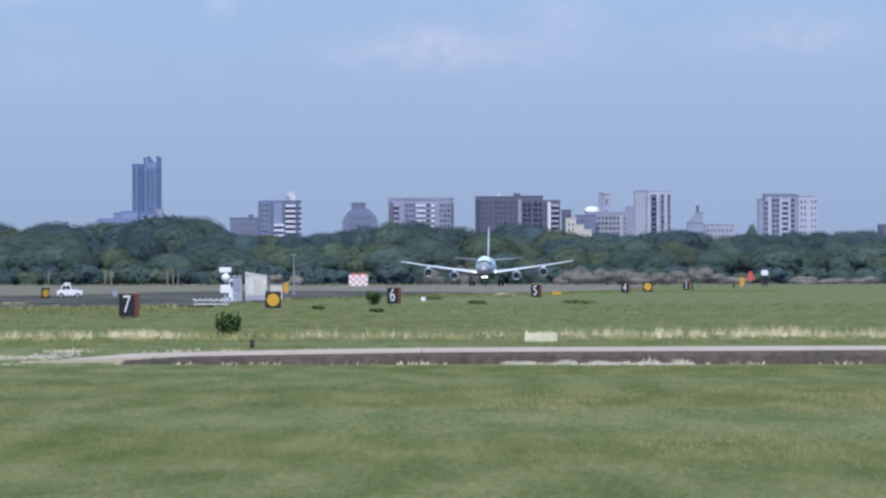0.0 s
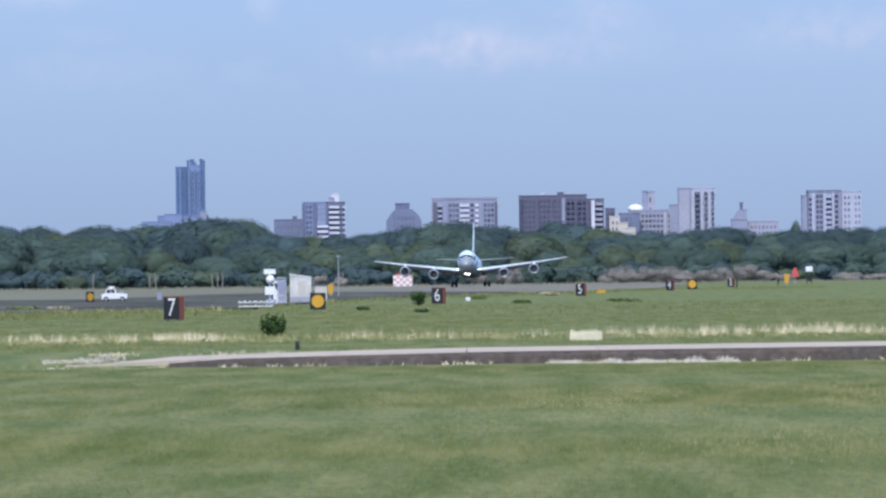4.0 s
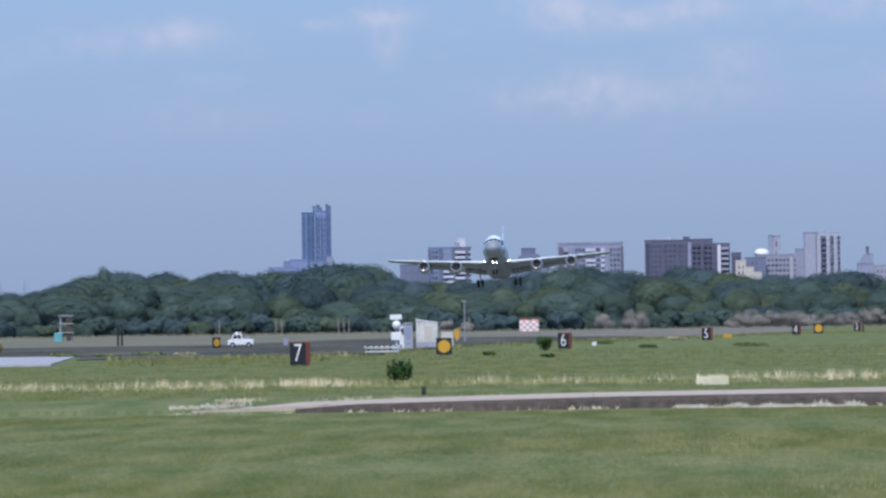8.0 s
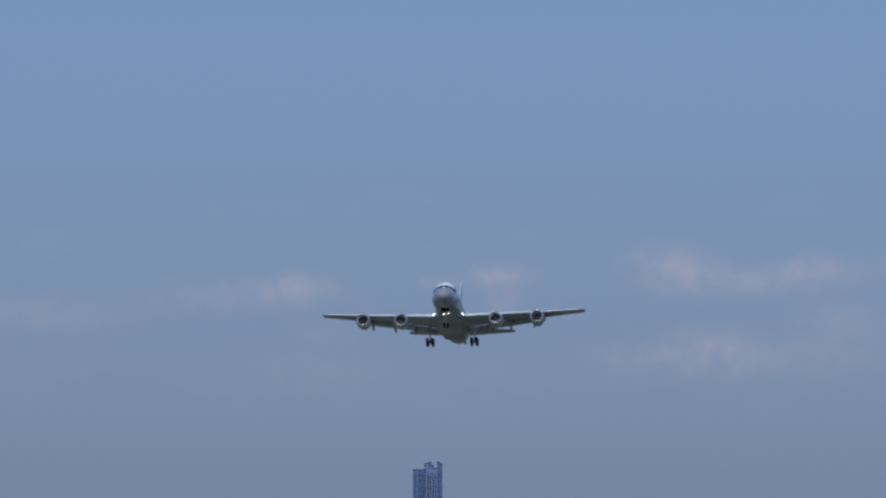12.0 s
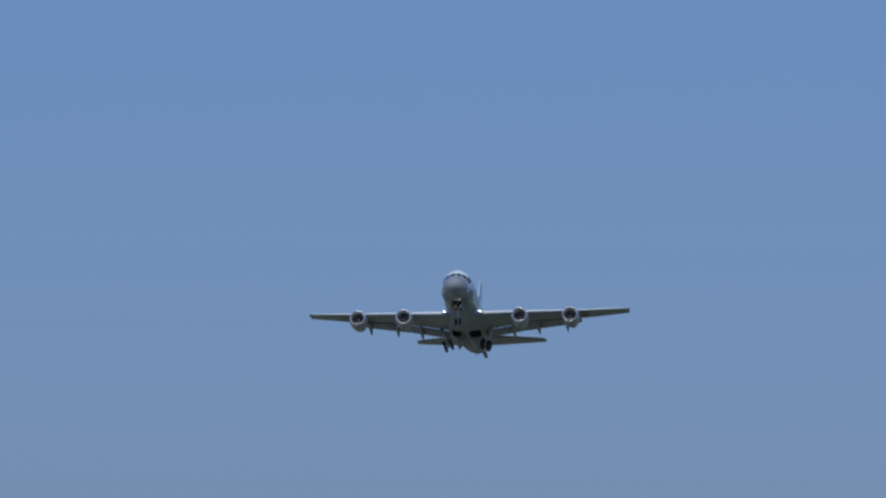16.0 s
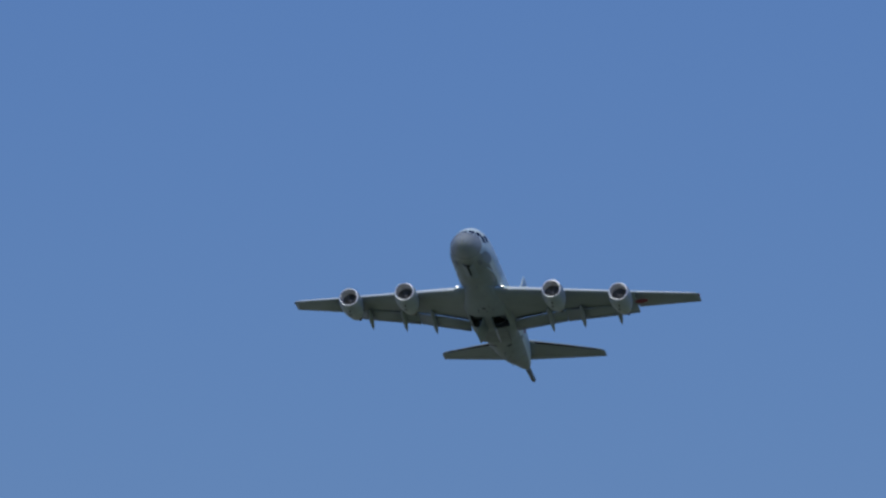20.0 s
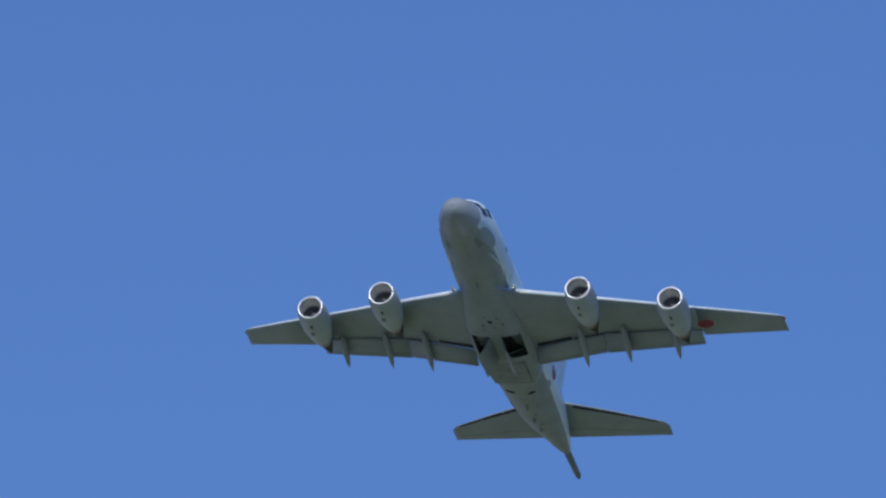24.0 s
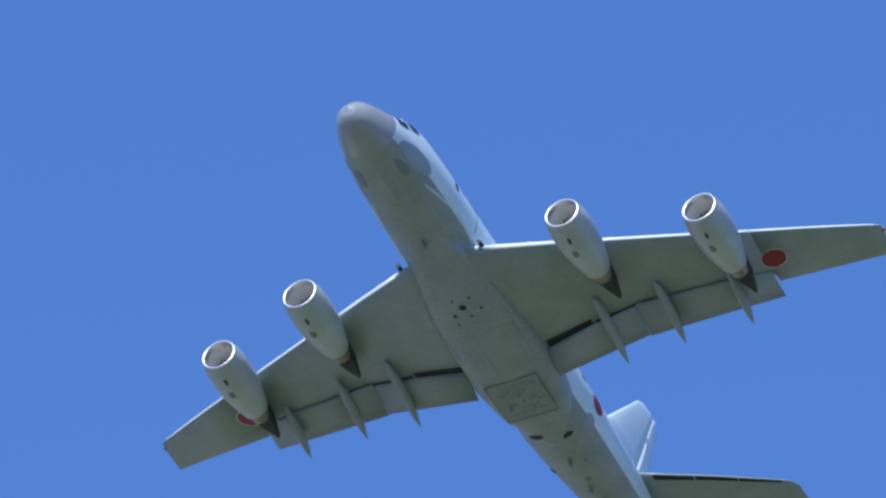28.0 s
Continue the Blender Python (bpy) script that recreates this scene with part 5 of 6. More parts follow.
def digit_mesh(text, size):
    cu = bpy.data.curves.new("digit", "FONT")
    cu.body, cu.size, cu.extrude, cu.offset, cu.align_x, cu.align_y = text, size, 0.008, -0.012, "CENTER", "CENTER"
    ob = bpy.data.objects.new("digit", cu)
    scene.collection.objects.link(ob)
    me = bpy.data.meshes.new_from_object(ob.evaluated_get(bpy.context.evaluated_depsgraph_get()))
    bpy.data.objects.remove(ob)
    bpy.data.curves.remove(cu)
    me.materials.append(WHITE)
    return me


def distance_sign(text, a, d):
    s = thing("distance_sign", spot(a, d, -19), f"black runway distance board with white {text} and orange sides", "sign", "runway distance boards")
    part("front_panel", boxed(-0.45, 0.45, -0.36, -0.31, 0.12, 1.32, bevel=0.01), BLACK, s, "black front panel")
    part("case", boxed(-0.46, 0.46, -0.308, 0.34, 0.10, 1.34, bevel=0.015), ORANGE, s, "orange painted case")
    for x in (-0.36, 0.36):
        part("leg", boxed(x - 0.04, x + 0.04, -0.05, 0.05, -0.1, 0.1), STEEL, s)
    share("digit", digit_mesh(text, FONT_SIZE * 1.2), s, pose(0, -0.365, 0.72, 90, 0, 0) @ Matrix.Diagonal((0.72, 1, 1, 1)), "white painted digit")


distance_sign("7", -557, 711)
distance_sign("6", -88, 1035)
distance_sign("5", 164, 1330)
distance_sign("4", 322, 1640)
distance_sign("3", 430, 1945)


def disc_marker(a, d, w, turn=0.0, yellow_square=False):
    s = thing("gear_marker", spot(a, d, turn), "black board with a large yellow disc marking arresting gear", "sign", "yellow disc boards")
    part("board", boxed(-w / 2, w / 2, -0.04, 0.04, 0.1, 0.1 + w * 1.08, bevel=0.012), BLACK, s, "black square board")
    bm = bmesh.new()
    bmesh.ops.create_cone(bm, cap_ends=True, segments=32, radius1=w * 0.40, radius2=w * 0.40, depth=0.02)
    part("disc", bm, YELLOW, s, "yellow disc", pose(0, -0.052, 0.1 + w * 0.54, 90, 0, 0))
    for x in (-w * 0.35, w * 0.35):
        part("leg", boxed(x - 0.03, x + 0.03, -0.03, 0.03, -0.1, 0.1), STEEL, s)


disc_marker(-302, 890, 1.05)
disc_marker(361, 1720, 1.25)
disc_marker(-705, 1290, 0.95, 40)


def box_marker(a, d, w, h, mat, label, z0=0.0):
    s = thing("marker_box", spot(a, d), label, "marker", "field markers")
    part("housing", boxed(-w / 2, w / 2, -w * 0.3, w * 0.3, z0, z0 + h, bevel=0.03), mat, s)
    part("cap", boxed(-w * 0.54, w * 0.54, -w * 0.33, w * 0.33, z0 + h, z0 + h + 0.05, bevel=0.01), mat, s)
    part("foot", boxed(-w * 0.2, w * 0.2, -w * 0.2, w * 0.2, -0.1, z0 + 0.001), STEEL, s)


box_marker(200, 1500, 0.95, 0.36, YELLOW, "low yellow marker box in the grass", 0.05)
box_marker(-279, 1560, 0.6, 1.1, YELLOW, "upright yellow marker box", 0.3)
box_marker(528, 2300, 0.8, 1.5, YELLOW, "upright yellow marker box", 0.3)
box_marker(-582, 1400, 0.5, 0.7, WALL_GREY, "small grey instrument box", 0.1)
box_marker(-339, 394, 0.13, 0.2, BLACK, "small black edge marker beside the road", 0.0)
box_marker(-36, 1180, 0.4, 0.3, WHITE, "small white marker in the grass", 0.0)

# pale block behind the road
blk = thing("concrete_block", spot(172, 432), "low pale concrete block in the grass", "block")
part("block_body", boxed(-0.53, 0.53, -0.3, 0.3, -0.05, 0.26, bevel=0.03), BLOCK, blk)
for i in range(9):
    part("edge_chip", boxed(-0.5 + i * 0.115, -0.44 + i * 0.115, -0.29, -0.1, 0.259, 0.27 + 0.07 * rng.random(), bevel=0.006), BLOCK, blk)

# chequered hut beyond the runway's far end
hut = thing("chequered_hut", spot(-151, 2900) @ Matrix.Diagonal((0.95, 0.9, 0.95, 1)), "red and white chequered equipment hut beyond the runway", "hut")
part("hut_body", boxed(-2.2, 2.2, -1.3, 1.3, -0.1, 2.5, bevel=0.04), WHITE, hut, "white painted body")
for i in range(6):
    for j in range(4):
        if (i + j) % 2 == 0:
            part("red_panel", boxed(-2.2 + i * 0.7333, -1.4667 + i * 0.7333, -1.33, -1.303, -0.05 + j * 0.63, 0.58 + j * 0.63), HAZED_PANEL, hut, "red painted panel, paled for heat haze")
for x in (-1.1, 1.1):
    bm = bmesh.new()
    bmesh.ops.create_uvsphere(bm, u_segments=16, v_segments=10, radius=0.75, matrix=Matrix.Translation((x, 0, 2.45)) @ Matrix.Diagonal((1, 1, 0.6, 1)))
    part("roof_dome", bm, PINK_RED, hut, "red domed roof cover", None, True)

# equipment compound beside the runway
shed = thing("equipment_shed", spot(-332, 1180) @ Matrix.Diagonal((0.82, 0.82, 1, 1)), "beige equipment shed with a flat roof beside the runway", "shed")
part("shed_wall", loft(bmesh.new(), [[(x, y, z) for x, z in ((-1.15, -0.1), (1.15, -0.1), (1.15, 2.2), (-1.15, 2.5))] for y in (-1.0, 1.0)]), PALE_SHED, shed)
part("shed_roof", loft(bmesh.new(), [[(x, y, z) for x, z in ((-1.22, 2.52), (1.22, 2.2), (1.22, 2.29), (-1.22, 2.61))] for y in (-1.06, 1.06)]), WHITE, shed)
part("shed_door", boxed(-0.3, 0.55, -1.04, -1.003, 0.0, 1.95, bevel=0.01), BEIGE, shed, "grey steel door")
part("shed_plinth", boxed(-1.16, 1.16, -1.06, -1.041, -0.1, 0.55), WALL_TAN, shed, "grey lower wall")
shed2 = thing("equipment_shed", spot(-296, 1200), "small beige equipment cabinet beside the shed", "shed")
part("cabinet_body", boxed(-0.55, 0.55, -0.5, 0.5, -0.1, 1.5, bevel=0.02), BEIGE, shed2)
part("cabinet_roof", boxed(-0.62, 0.62, -0.57, 0.57, 1.501, 1.58, bevel=0.02), ROOF, shed2)
mast = thing("antenna_mast", spot(-386, 1060), "white antenna mast with a round radome and top panel", "antenna")
bm = bmesh.new()
tube(bm, (0, 0, -0.1), (0, 0, 2.7), 0.07, 0.05, 12)
part("pole", bm, WHITE, mast)
part("top_panel", boxed(-0.5, 0.45, -0.08, 0.08, 2.55, 2.95, bevel=0.02), WHITE, mast, "white antenna panel")
bm = bmesh.new()
bmesh.ops.create_uvsphere(bm, u_segments=18, v_segments=12, radius=0.36, matrix=Matrix.Translation((0.02, -0.1, 2.1)))
part("radome_ball", bm, WHITE, mast, "white round radome", None, True)
part("lower_cabinet", boxed(-0.42, 0.42, -0.25, 0.25, 0.9, 1.55, bevel=0.03), WHITE, mast, "white cabinet")
part("base_cabinet", boxed(-0.3, 0.45, -0.3, 0.3, -0.1, 0.55, bevel=0.03), WALL_GREY, mast)
kiosk = thing("equipment_shed", spot(-369, 1130), "tall narrow white equipment kiosk behind the antenna mast", "shed")
part("kiosk_body", boxed(-0.55, 0.55, -0.5, 0.5, -0.1, 2.1, bevel=0.03), WHITE, kiosk)
part("kiosk_roof", boxed(-0.62, 0.62, -0.57, 0.57, 2.101, 2.2, bevel=0.02), ROOF, kiosk)
part("kiosk_door", boxed(-0.1, 0.42, -0.53, -0.503, 0.1, 1.9, bevel=0.01), WALL_GREY, kiosk, "grey steel door")
part("kiosk_vent", boxed(-0.45, -0.2, -0.53, -0.503, 1.3, 1.8, bevel=0.01), SOOT, kiosk)
mast2 = thing("antenna_mast", spot(-366, 1085), "grey lattice antenna mast", "antenna")
for x in (-0.3, 0.3):
    bm = bmesh.new()
    tube(bm, (x, 0, -0.1), (x, 0, 2.3), 0.04, 0.04, 8)
    part("upright", bm, STEEL, mast2)
for z in (0.3, 0.8, 1.3, 1.8, 2.25):
    bm = bmesh.new()
    tube(bm, (-0.3, 0, z), (0.3, 0, z), 0.03, 0.03, 8)
    part("rung", bm, STEEL, mast2)
part("equipment_panel", boxed(-0.35, 0.35, -0.1, -0.05, 1.2, 2.0, bevel=0.01), WALL_GREY, mast2)
frame_rack = thing("light_rack", spot(-412, 960), "low white steel rack of approach lamps beside the runway", "light rack")
for z in (0.22, 0.5):
    bm = bmesh.new()
    tube(bm, (-1.2, 0, z), (1.2, 0, z), 0.035, 0.035, 8)
    part("rail", bm, WHITE, frame_rack)
for i in range(7):
    bm = bmesh.new()
    tube(bm, (-1.2 + i * 0.4, 0, -0.1), (-1.2 + i * 0.4, 0, 0.5), 0.03, 0.03, 8)
    part("post", bm, STEEL, frame_rack)
    part("lamp_head", boxed(-1.27 + i * 0.4, -1.13 + i * 0.4, -0.1, 0.1, 0.51, 0.63, bevel=0.02), WHITE, frame_rack)
rack2 = thing("cable_trough", spot(-485, 945), "long low dark cable trough beside the runway", "trough")
for i in range(6):
    part("trough_cover", boxed(-3.2 + i * 1.06, -2.18 + i * 1.06, -0.2, 0.2, -0.05, 0.17, bevel=0.015), SOOT, rack2)
pole = thing("lamp_pole", spot(-265, 1500), "thin grey pole beside the sheds", "pole")
bm = bmesh.new()
tube(bm, (0, 0, -0.2), (0, 0, 4.6), 0.08, 0.05, 10)
part("shaft", bm, STEEL, pole)
part("arm", boxed(-0.3, 0.3, -0.05, 0.05, 4.55, 4.66, bevel=0.01), STEEL, pole)

# pickup at the runway's edge
car = thing("pickup_truck", spot(-662, 1330) @ Matrix.Diagonal((0.74, 0.8, 0.85, 1)), "white pickup truck with a roof beacon on the runway's shoulder", "vehicle")
prof = [(-1.7, 0.35), (-1.7, 0.95), (-1.25, 1.02), (-0.95, 1.62), (0.05, 1.66), (0.3, 1.05), (1.75, 0.98), (1.75, 0.4)]
bm = loft(bmesh.new(), [[(x, y, z) for x, z in prof] for y in (-0.82, 0.82)])
bmesh.ops.bevel(bm, geom=list(bm.edges), offset=0.05, segments=2, affect="EDGES", profile=0.5)
part("body", bm, WHITE, car, "white painted body")
part("side_window", loft(bmesh.new(), [[(x, y, z) for x, z in ((-1.1, 1.1), (-0.85, 1.52), (-0.48, 1.54), (-0.48, 1.1))] for y in (-0.835, -0.815)]), CAR_GLASS, car)
part("side_window", loft(bmesh.new(), [[(x, y, z) for x, z in ((-0.4, 1.1), (-0.4, 1.54), (-0.02, 1.54), (0.14, 1.1))] for y in (-0.835, -0.815)]), CAR_GLASS, car)
for x in (-1.1, 1.1):
    for y in (-0.75, 0.75):
        w = part("wheel", wheel(0.34, 0.22), TYRE, car, "", pose(x, y, 0.34), True)
        hub = bmesh.new()
        tube(hub, (0, -0.115, 0), (0, 0.115, 0), 0.2, 0.2, 14)
        part("rim", hub, HUB, w)
part("beacon", boxed(-0.75, -0.2, -0.3, 0.3, 1.69, 1.86, bevel=0.05), WHITE, car)
part("load_box", boxed(0.7, 1.3, -0.6, 0.6, 1.06, 1.3, bevel=0.03), WALL_GREY, car)
part("canopy_rail", boxed(-0.1, 0.06, -0.7, 0.7, 1.66, 1.9, bevel=0.02), WHITE, car)

# red marker, white screen and dark posts on the far right of the field
red = thing("red_marker", spot(543, 2350), "red triangular obstruction marker on a post", "marker")
part("red_board", loft(bmesh.new(), [[(-0.75, y, 1.3), (0.75, y, 1.3), (0.25, y, 2.9), (-0.25, y, 2.9)] for y in (-0.1, 0.1)]), PINK_RED, red, "faded red board")
bm = bmesh.new()
tube(bm, (0, 0, -0.1), (0, 0, 1.35), 0.08, 0.08, 8)
part("post", bm, STEEL, red)
scr = thing("instrument_screen", spot(568, 2350), "white louvred instrument screen on a dark stand", "instrument")
part("screen_box", boxed(-0.6, 0.6, -0.5, 0.5, 2.2, 3.1, bevel=0.03), WHITE, scr)
for x in (-0.4, 0.4):
    part("stand_leg", boxed(x - 0.07, x + 0.07, -0.07, 0.07, -0.1, 2.2), SOOT, scr)
part("stand_box", boxed(-0.45, 0.45, -0.3, 0.3, 0.5, 1.2, bevel=0.02), SOOT, scr)
for a, d, h in ((-879, 1600, 2.1), (-872, 1610, 2.4), (513, 2200, 1.0), (440, 2000, 1.0)):
    p = thing("marker_post", spot(a, d), "dark marker post in the grass", "post", "marker posts")
    bm = bmesh.new()
    tube(bm, (0, 0, -0.1), (0, 0, h), 0.13, 0.10, 10)
    part("post_shaft", bm, SOOT, p)
    part("post_cap", boxed(-0.2, 0.2, -0.2, 0.2, h, h + 0.12, bevel=0.02), SOOT, p)
tank = thing("lattice_stand", spot(-971, 2100), "rusty lattice stand over a teal tank", "stand")
for x in (-0.9, 0.9):
    for y in (-0.9, 0.9):
        bm = bmesh.new()
        tube(bm, (x, y, -0.1), (x * 0.9, y * 0.9, 4.2), 0.13, 0.1, 8)
        part("stand_leg", bm, WALL_TAN, tank)
for z in (1.4, 2.8, 4.1):
    part("platform", boxed(-1.2, 1.2, -1.2, 1.2, z, z + 0.14, bevel=0.02), STEEL, tank)
part("panel", boxed(0.1, 1.0, -1.0, -0.94, 0.2, 3.8), EARTH, tank, "rust-brown panel")
part("teal_tank", boxed(-1.8, -0.5, -2.3, -1.05, -0.1, 1.5, bevel=0.12), TEAL, tank, "teal tank")
bank = thing("spoil_bank", pose(-59.2, 1134, 0), "long low bank of pale dry earth behind the runway end", "bank")
bm = bmesh.new()
bmesh.ops.create_icosphere(bm, subdivisions=5, radius=1.0)
for v in bm.verts:
    k = 1 + 0.12 * noise.noise(v.co * 3.0)
    v.co = Vector((v.co.x * 6.6 * k, v.co.y * 4 * k, max(-0.2, min(v.co.z * 2.6, 1.3) + 0.12 * noise.noise(v.co * 9.0))))
part("bank_body", bm, DRY_BANK, bank, "", None, True)
broom = make_shrub(58, 1.25, 1.3, BROOM, "yellowish broom bush at the end of the bank", 900, 0.07)
broom.matrix_basis = pose(-52.6, 1129, 0)
hut = thing("flat_roofed_hut", pose(-54.4, 1144, 0), "low pale concrete hut half hidden by an earth bank", "hut")
part("wall", boxed(-1.1, 1.1, -1.2, 1.2, -0.1, 1.7, bevel=0.03), BEIGE, hut)
part("roof", boxed(-1.25, 1.25, -1.35, 1.35, 1.703, 1.92, bevel=0.02), PALE_SHED, hut, "pale flat roof slab")


def pump_unit(x, y, w, h):
    """A yellow wheeled machine: body, hood, cab and wheels."""
    m = thing("yellow_machine", pose(x, y, 0), "yellow wheeled works machine standing behind a bank", "machine", "works machines")
    part("body", boxed(-w / 2, w / 2, -1.0, 1.0, 0.4, h * 0.72, bevel=0.06), YELLOW, m, "yellow body")
    part("cab", boxed(-w * 0.32, w * 0.2, -0.6, 0.6, h * 0.72 + 0.003, h, bevel=0.05), YELLOW, m, "yellow cab")
    part("windscreen", boxed(-w * 0.26, w * 0.14, -0.62, -0.603, h * 0.78, h * 0.95), CAR_GLASS, m, "dark glass")
    for wx in (-w * 0.36, w * 0.36):
        for wy in (-0.95, 0.95):
            part("wheel", wheel(0.4, 0.26), TYRE, m, "black tyre", pose(wx, wy, 0.4), True)


pump_unit(-56.5, 1144, 1.25, 2.12)
pump_unit(-58.9, 1146, 1.5, 1.75)


# ---- the town beyond the trees ----
def block(parent, a0, a1, top, d, depth, wall, bays=0):
    """One block of a building, with rows of windows and sills where bays are given."""
    x0, x1 = a0 * K * d, a1 * K * d
    zt = 2.3 + top * K * d
    part("wall", boxed(x0, x1, d, d + depth, 2.4, zt, bevel=0.08), wall, parent)
    part("roof", boxed(x0 - 0.12, x1 + 0.12, d - 0.12, d + depth + 0.12, zt + 0.003, zt + 0.32), ROOF if bays else wall, parent)
    if not bays:
        return
    storey, bw = 2.95, (x1 - x0) / bays
    pane = mesh_of("pane", boxed(-bw * 0.36, bw * 0.36, -0.06, 0.0, 0, storey * 0.62), PANE)
    sill = mesh_of("sill", boxed(-bw * 0.4, bw * 0.4, -0.16, -0.002, -0.12, 0.0), wall)
    for f in range(int((zt - 8.0) / storey)):
        z = zt - 0.45 - (f + 1) * storey
        for i in range(bays):
            xc = x0 + (i + 0.5) * bw
            share("window", pane, parent, Matrix.Translation((xc, d - 0.003, z + 0.7)))
            share("sill", sill, parent, Matrix.Translation((xc, d - 0.003, z + 0.69)))


def facade(parent, top, d, cols, storey=1.75, base=11.0):
    """Upright bays before a block's front: piers, columns of windows, and stacks of balcony slabs or panels."""
    zt = 2.3 + top * K * d
    n = int((zt - base) / storey)
    for a0, a1, kind, mat in cols:
        x0, x1 = a0 * K * d, a1 * K * d
        if kind == "pier":
            part("pier", boxed(x0, x1, d - 1.0, d - 0.012, base, zt - 0.1, bevel=0.05), mat, parent)
            continue
        bays = max(1, round((a1 - a0) / 6.5))
        bw = (x1 - x0) / bays
        if kind == "window":
            me, name = mesh_of("pane", boxed(-bw * 0.36, bw * 0.36, -0.09, -0.008, 0, storey * 0.62), mat), "window"
        elif kind == "dot":
            me, name = mesh_of("pane", boxed(-bw * 0.2, bw * 0.2, -0.09, -0.008, 0, storey * 0.5), mat), "window"
        elif kind == "slab":
            bays, bw = 1, x1 - x0
            me, name = mesh_of("balcony", boxed(-bw * 0.5, bw * 0.5, -1.2, -0.008, 0, storey * 0.46, bevel=0.04), mat), "balcony"
        else:
            me, name = mesh_of("balcony", boxed(-bw * 0.42, bw * 0.42, -0.7, -0.1, 0, storey * 0.56, bevel=0.04), mat), "balcony"
        for f in range(n):
            z = zt - 0.35 - (f + 0.8) * storey
            for k in range(bays):
                share(name, me, parent, Matrix.Translation((x0 + (k + 0.5) * bw, d, z)))


def building(label, category="building"):
    return tagged(new("apartment_building"), label, category, "town buildings")


D = 4500
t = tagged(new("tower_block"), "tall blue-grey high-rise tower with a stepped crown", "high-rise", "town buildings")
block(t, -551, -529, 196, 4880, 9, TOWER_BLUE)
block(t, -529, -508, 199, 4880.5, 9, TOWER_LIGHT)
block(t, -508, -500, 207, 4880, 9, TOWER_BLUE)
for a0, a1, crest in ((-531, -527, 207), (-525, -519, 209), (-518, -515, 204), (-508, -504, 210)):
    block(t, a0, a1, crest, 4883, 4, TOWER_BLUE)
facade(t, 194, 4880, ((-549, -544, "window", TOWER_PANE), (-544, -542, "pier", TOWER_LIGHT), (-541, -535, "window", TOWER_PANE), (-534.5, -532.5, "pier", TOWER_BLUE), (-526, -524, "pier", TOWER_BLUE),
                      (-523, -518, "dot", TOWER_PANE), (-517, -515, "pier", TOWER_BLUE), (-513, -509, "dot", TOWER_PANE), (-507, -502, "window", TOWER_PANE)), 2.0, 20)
block(t, -584, -494, 110, 4878, 1.5, WALL_HAZED_BLUE)
block(t, -572, -540, 113, 4876, 1.5, WALL_HAZED_BLUE)
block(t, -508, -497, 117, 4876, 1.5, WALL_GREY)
block(t, -612, -560, 100, 4870, 5, WALL_HAZED_BLUE)
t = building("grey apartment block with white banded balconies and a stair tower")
block(t, -327, -284, 131, D, 12, WALL_HAZED_BLUE)
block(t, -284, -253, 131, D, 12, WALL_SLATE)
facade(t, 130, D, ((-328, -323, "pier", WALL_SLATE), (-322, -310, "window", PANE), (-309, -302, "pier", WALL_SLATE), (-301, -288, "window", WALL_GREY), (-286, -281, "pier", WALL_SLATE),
                   (-280, -262, "slab", WHITE_WALL), (-261, -257, "pier", WALL_SLATE), (-256.5, -250, "slab", WALL_HAZED_PALE)))
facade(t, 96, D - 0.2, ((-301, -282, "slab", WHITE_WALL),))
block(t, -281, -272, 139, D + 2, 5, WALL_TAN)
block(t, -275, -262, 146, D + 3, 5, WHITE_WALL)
t = building("low office building tinted haze blue")
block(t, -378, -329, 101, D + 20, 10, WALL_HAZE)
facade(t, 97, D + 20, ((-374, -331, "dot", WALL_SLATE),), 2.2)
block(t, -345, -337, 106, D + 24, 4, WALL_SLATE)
t = building("haze-tinted blue building with a stepped round-shouldered top")
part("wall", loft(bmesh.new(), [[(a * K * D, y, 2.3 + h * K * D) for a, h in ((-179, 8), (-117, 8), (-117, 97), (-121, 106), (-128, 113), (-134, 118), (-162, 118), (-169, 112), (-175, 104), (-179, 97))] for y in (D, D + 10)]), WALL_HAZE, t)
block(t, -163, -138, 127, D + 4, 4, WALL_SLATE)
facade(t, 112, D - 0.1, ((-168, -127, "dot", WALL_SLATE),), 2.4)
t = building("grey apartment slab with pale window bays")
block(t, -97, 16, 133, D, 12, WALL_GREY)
facade(t, 130, D, ((-97, -89, "pier", WALL_HAZED_BROWN), (-88, -80, "slab", WALL_TAN), (-79, -69, "pier", WALL_GREY), (-68, -50, "window", PANE), (-49, -32, "panel", WHITE_WALL), (-31, -23, "window", DARK_PANE),
                   (-22, -15, "panel", WHITE_WALL), (-14, -8, "pier", WALL_GREY), (-7, 12, "window", PANE), (13, 17, "pier", WALL_HAZED_BROWN)))
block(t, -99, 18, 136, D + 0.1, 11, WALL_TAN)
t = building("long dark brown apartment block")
block(t, 56, 134, 138, D, 13, WALL_HAZED_BROWN)
block(t, 134, 176, 139, D + 0.7, 13, WALL_HAZED_BROWN)
block(t, 124, 135, 143, D + 2, 8, WALL_HAZED_BROWN)
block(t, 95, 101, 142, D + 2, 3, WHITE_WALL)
facade(t, 135, D, ((57, 63, "pier", DARK_PANE), (64, 86, "window", DARK_PANE), (87, 89, "pier", WALL_HAZED_BROWN), (90, 112, "window", DARK_PANE), (113, 115, "pier", WALL_HAZED_BROWN), (116, 131, "window", DARK_PANE),
                   (132, 138, "pier", WALL_GREY), (139, 155, "window", DARK_PANE), (156, 158, "pier", WALL_HAZED_BROWN), (159, 175, "window", DARK_PANE)))
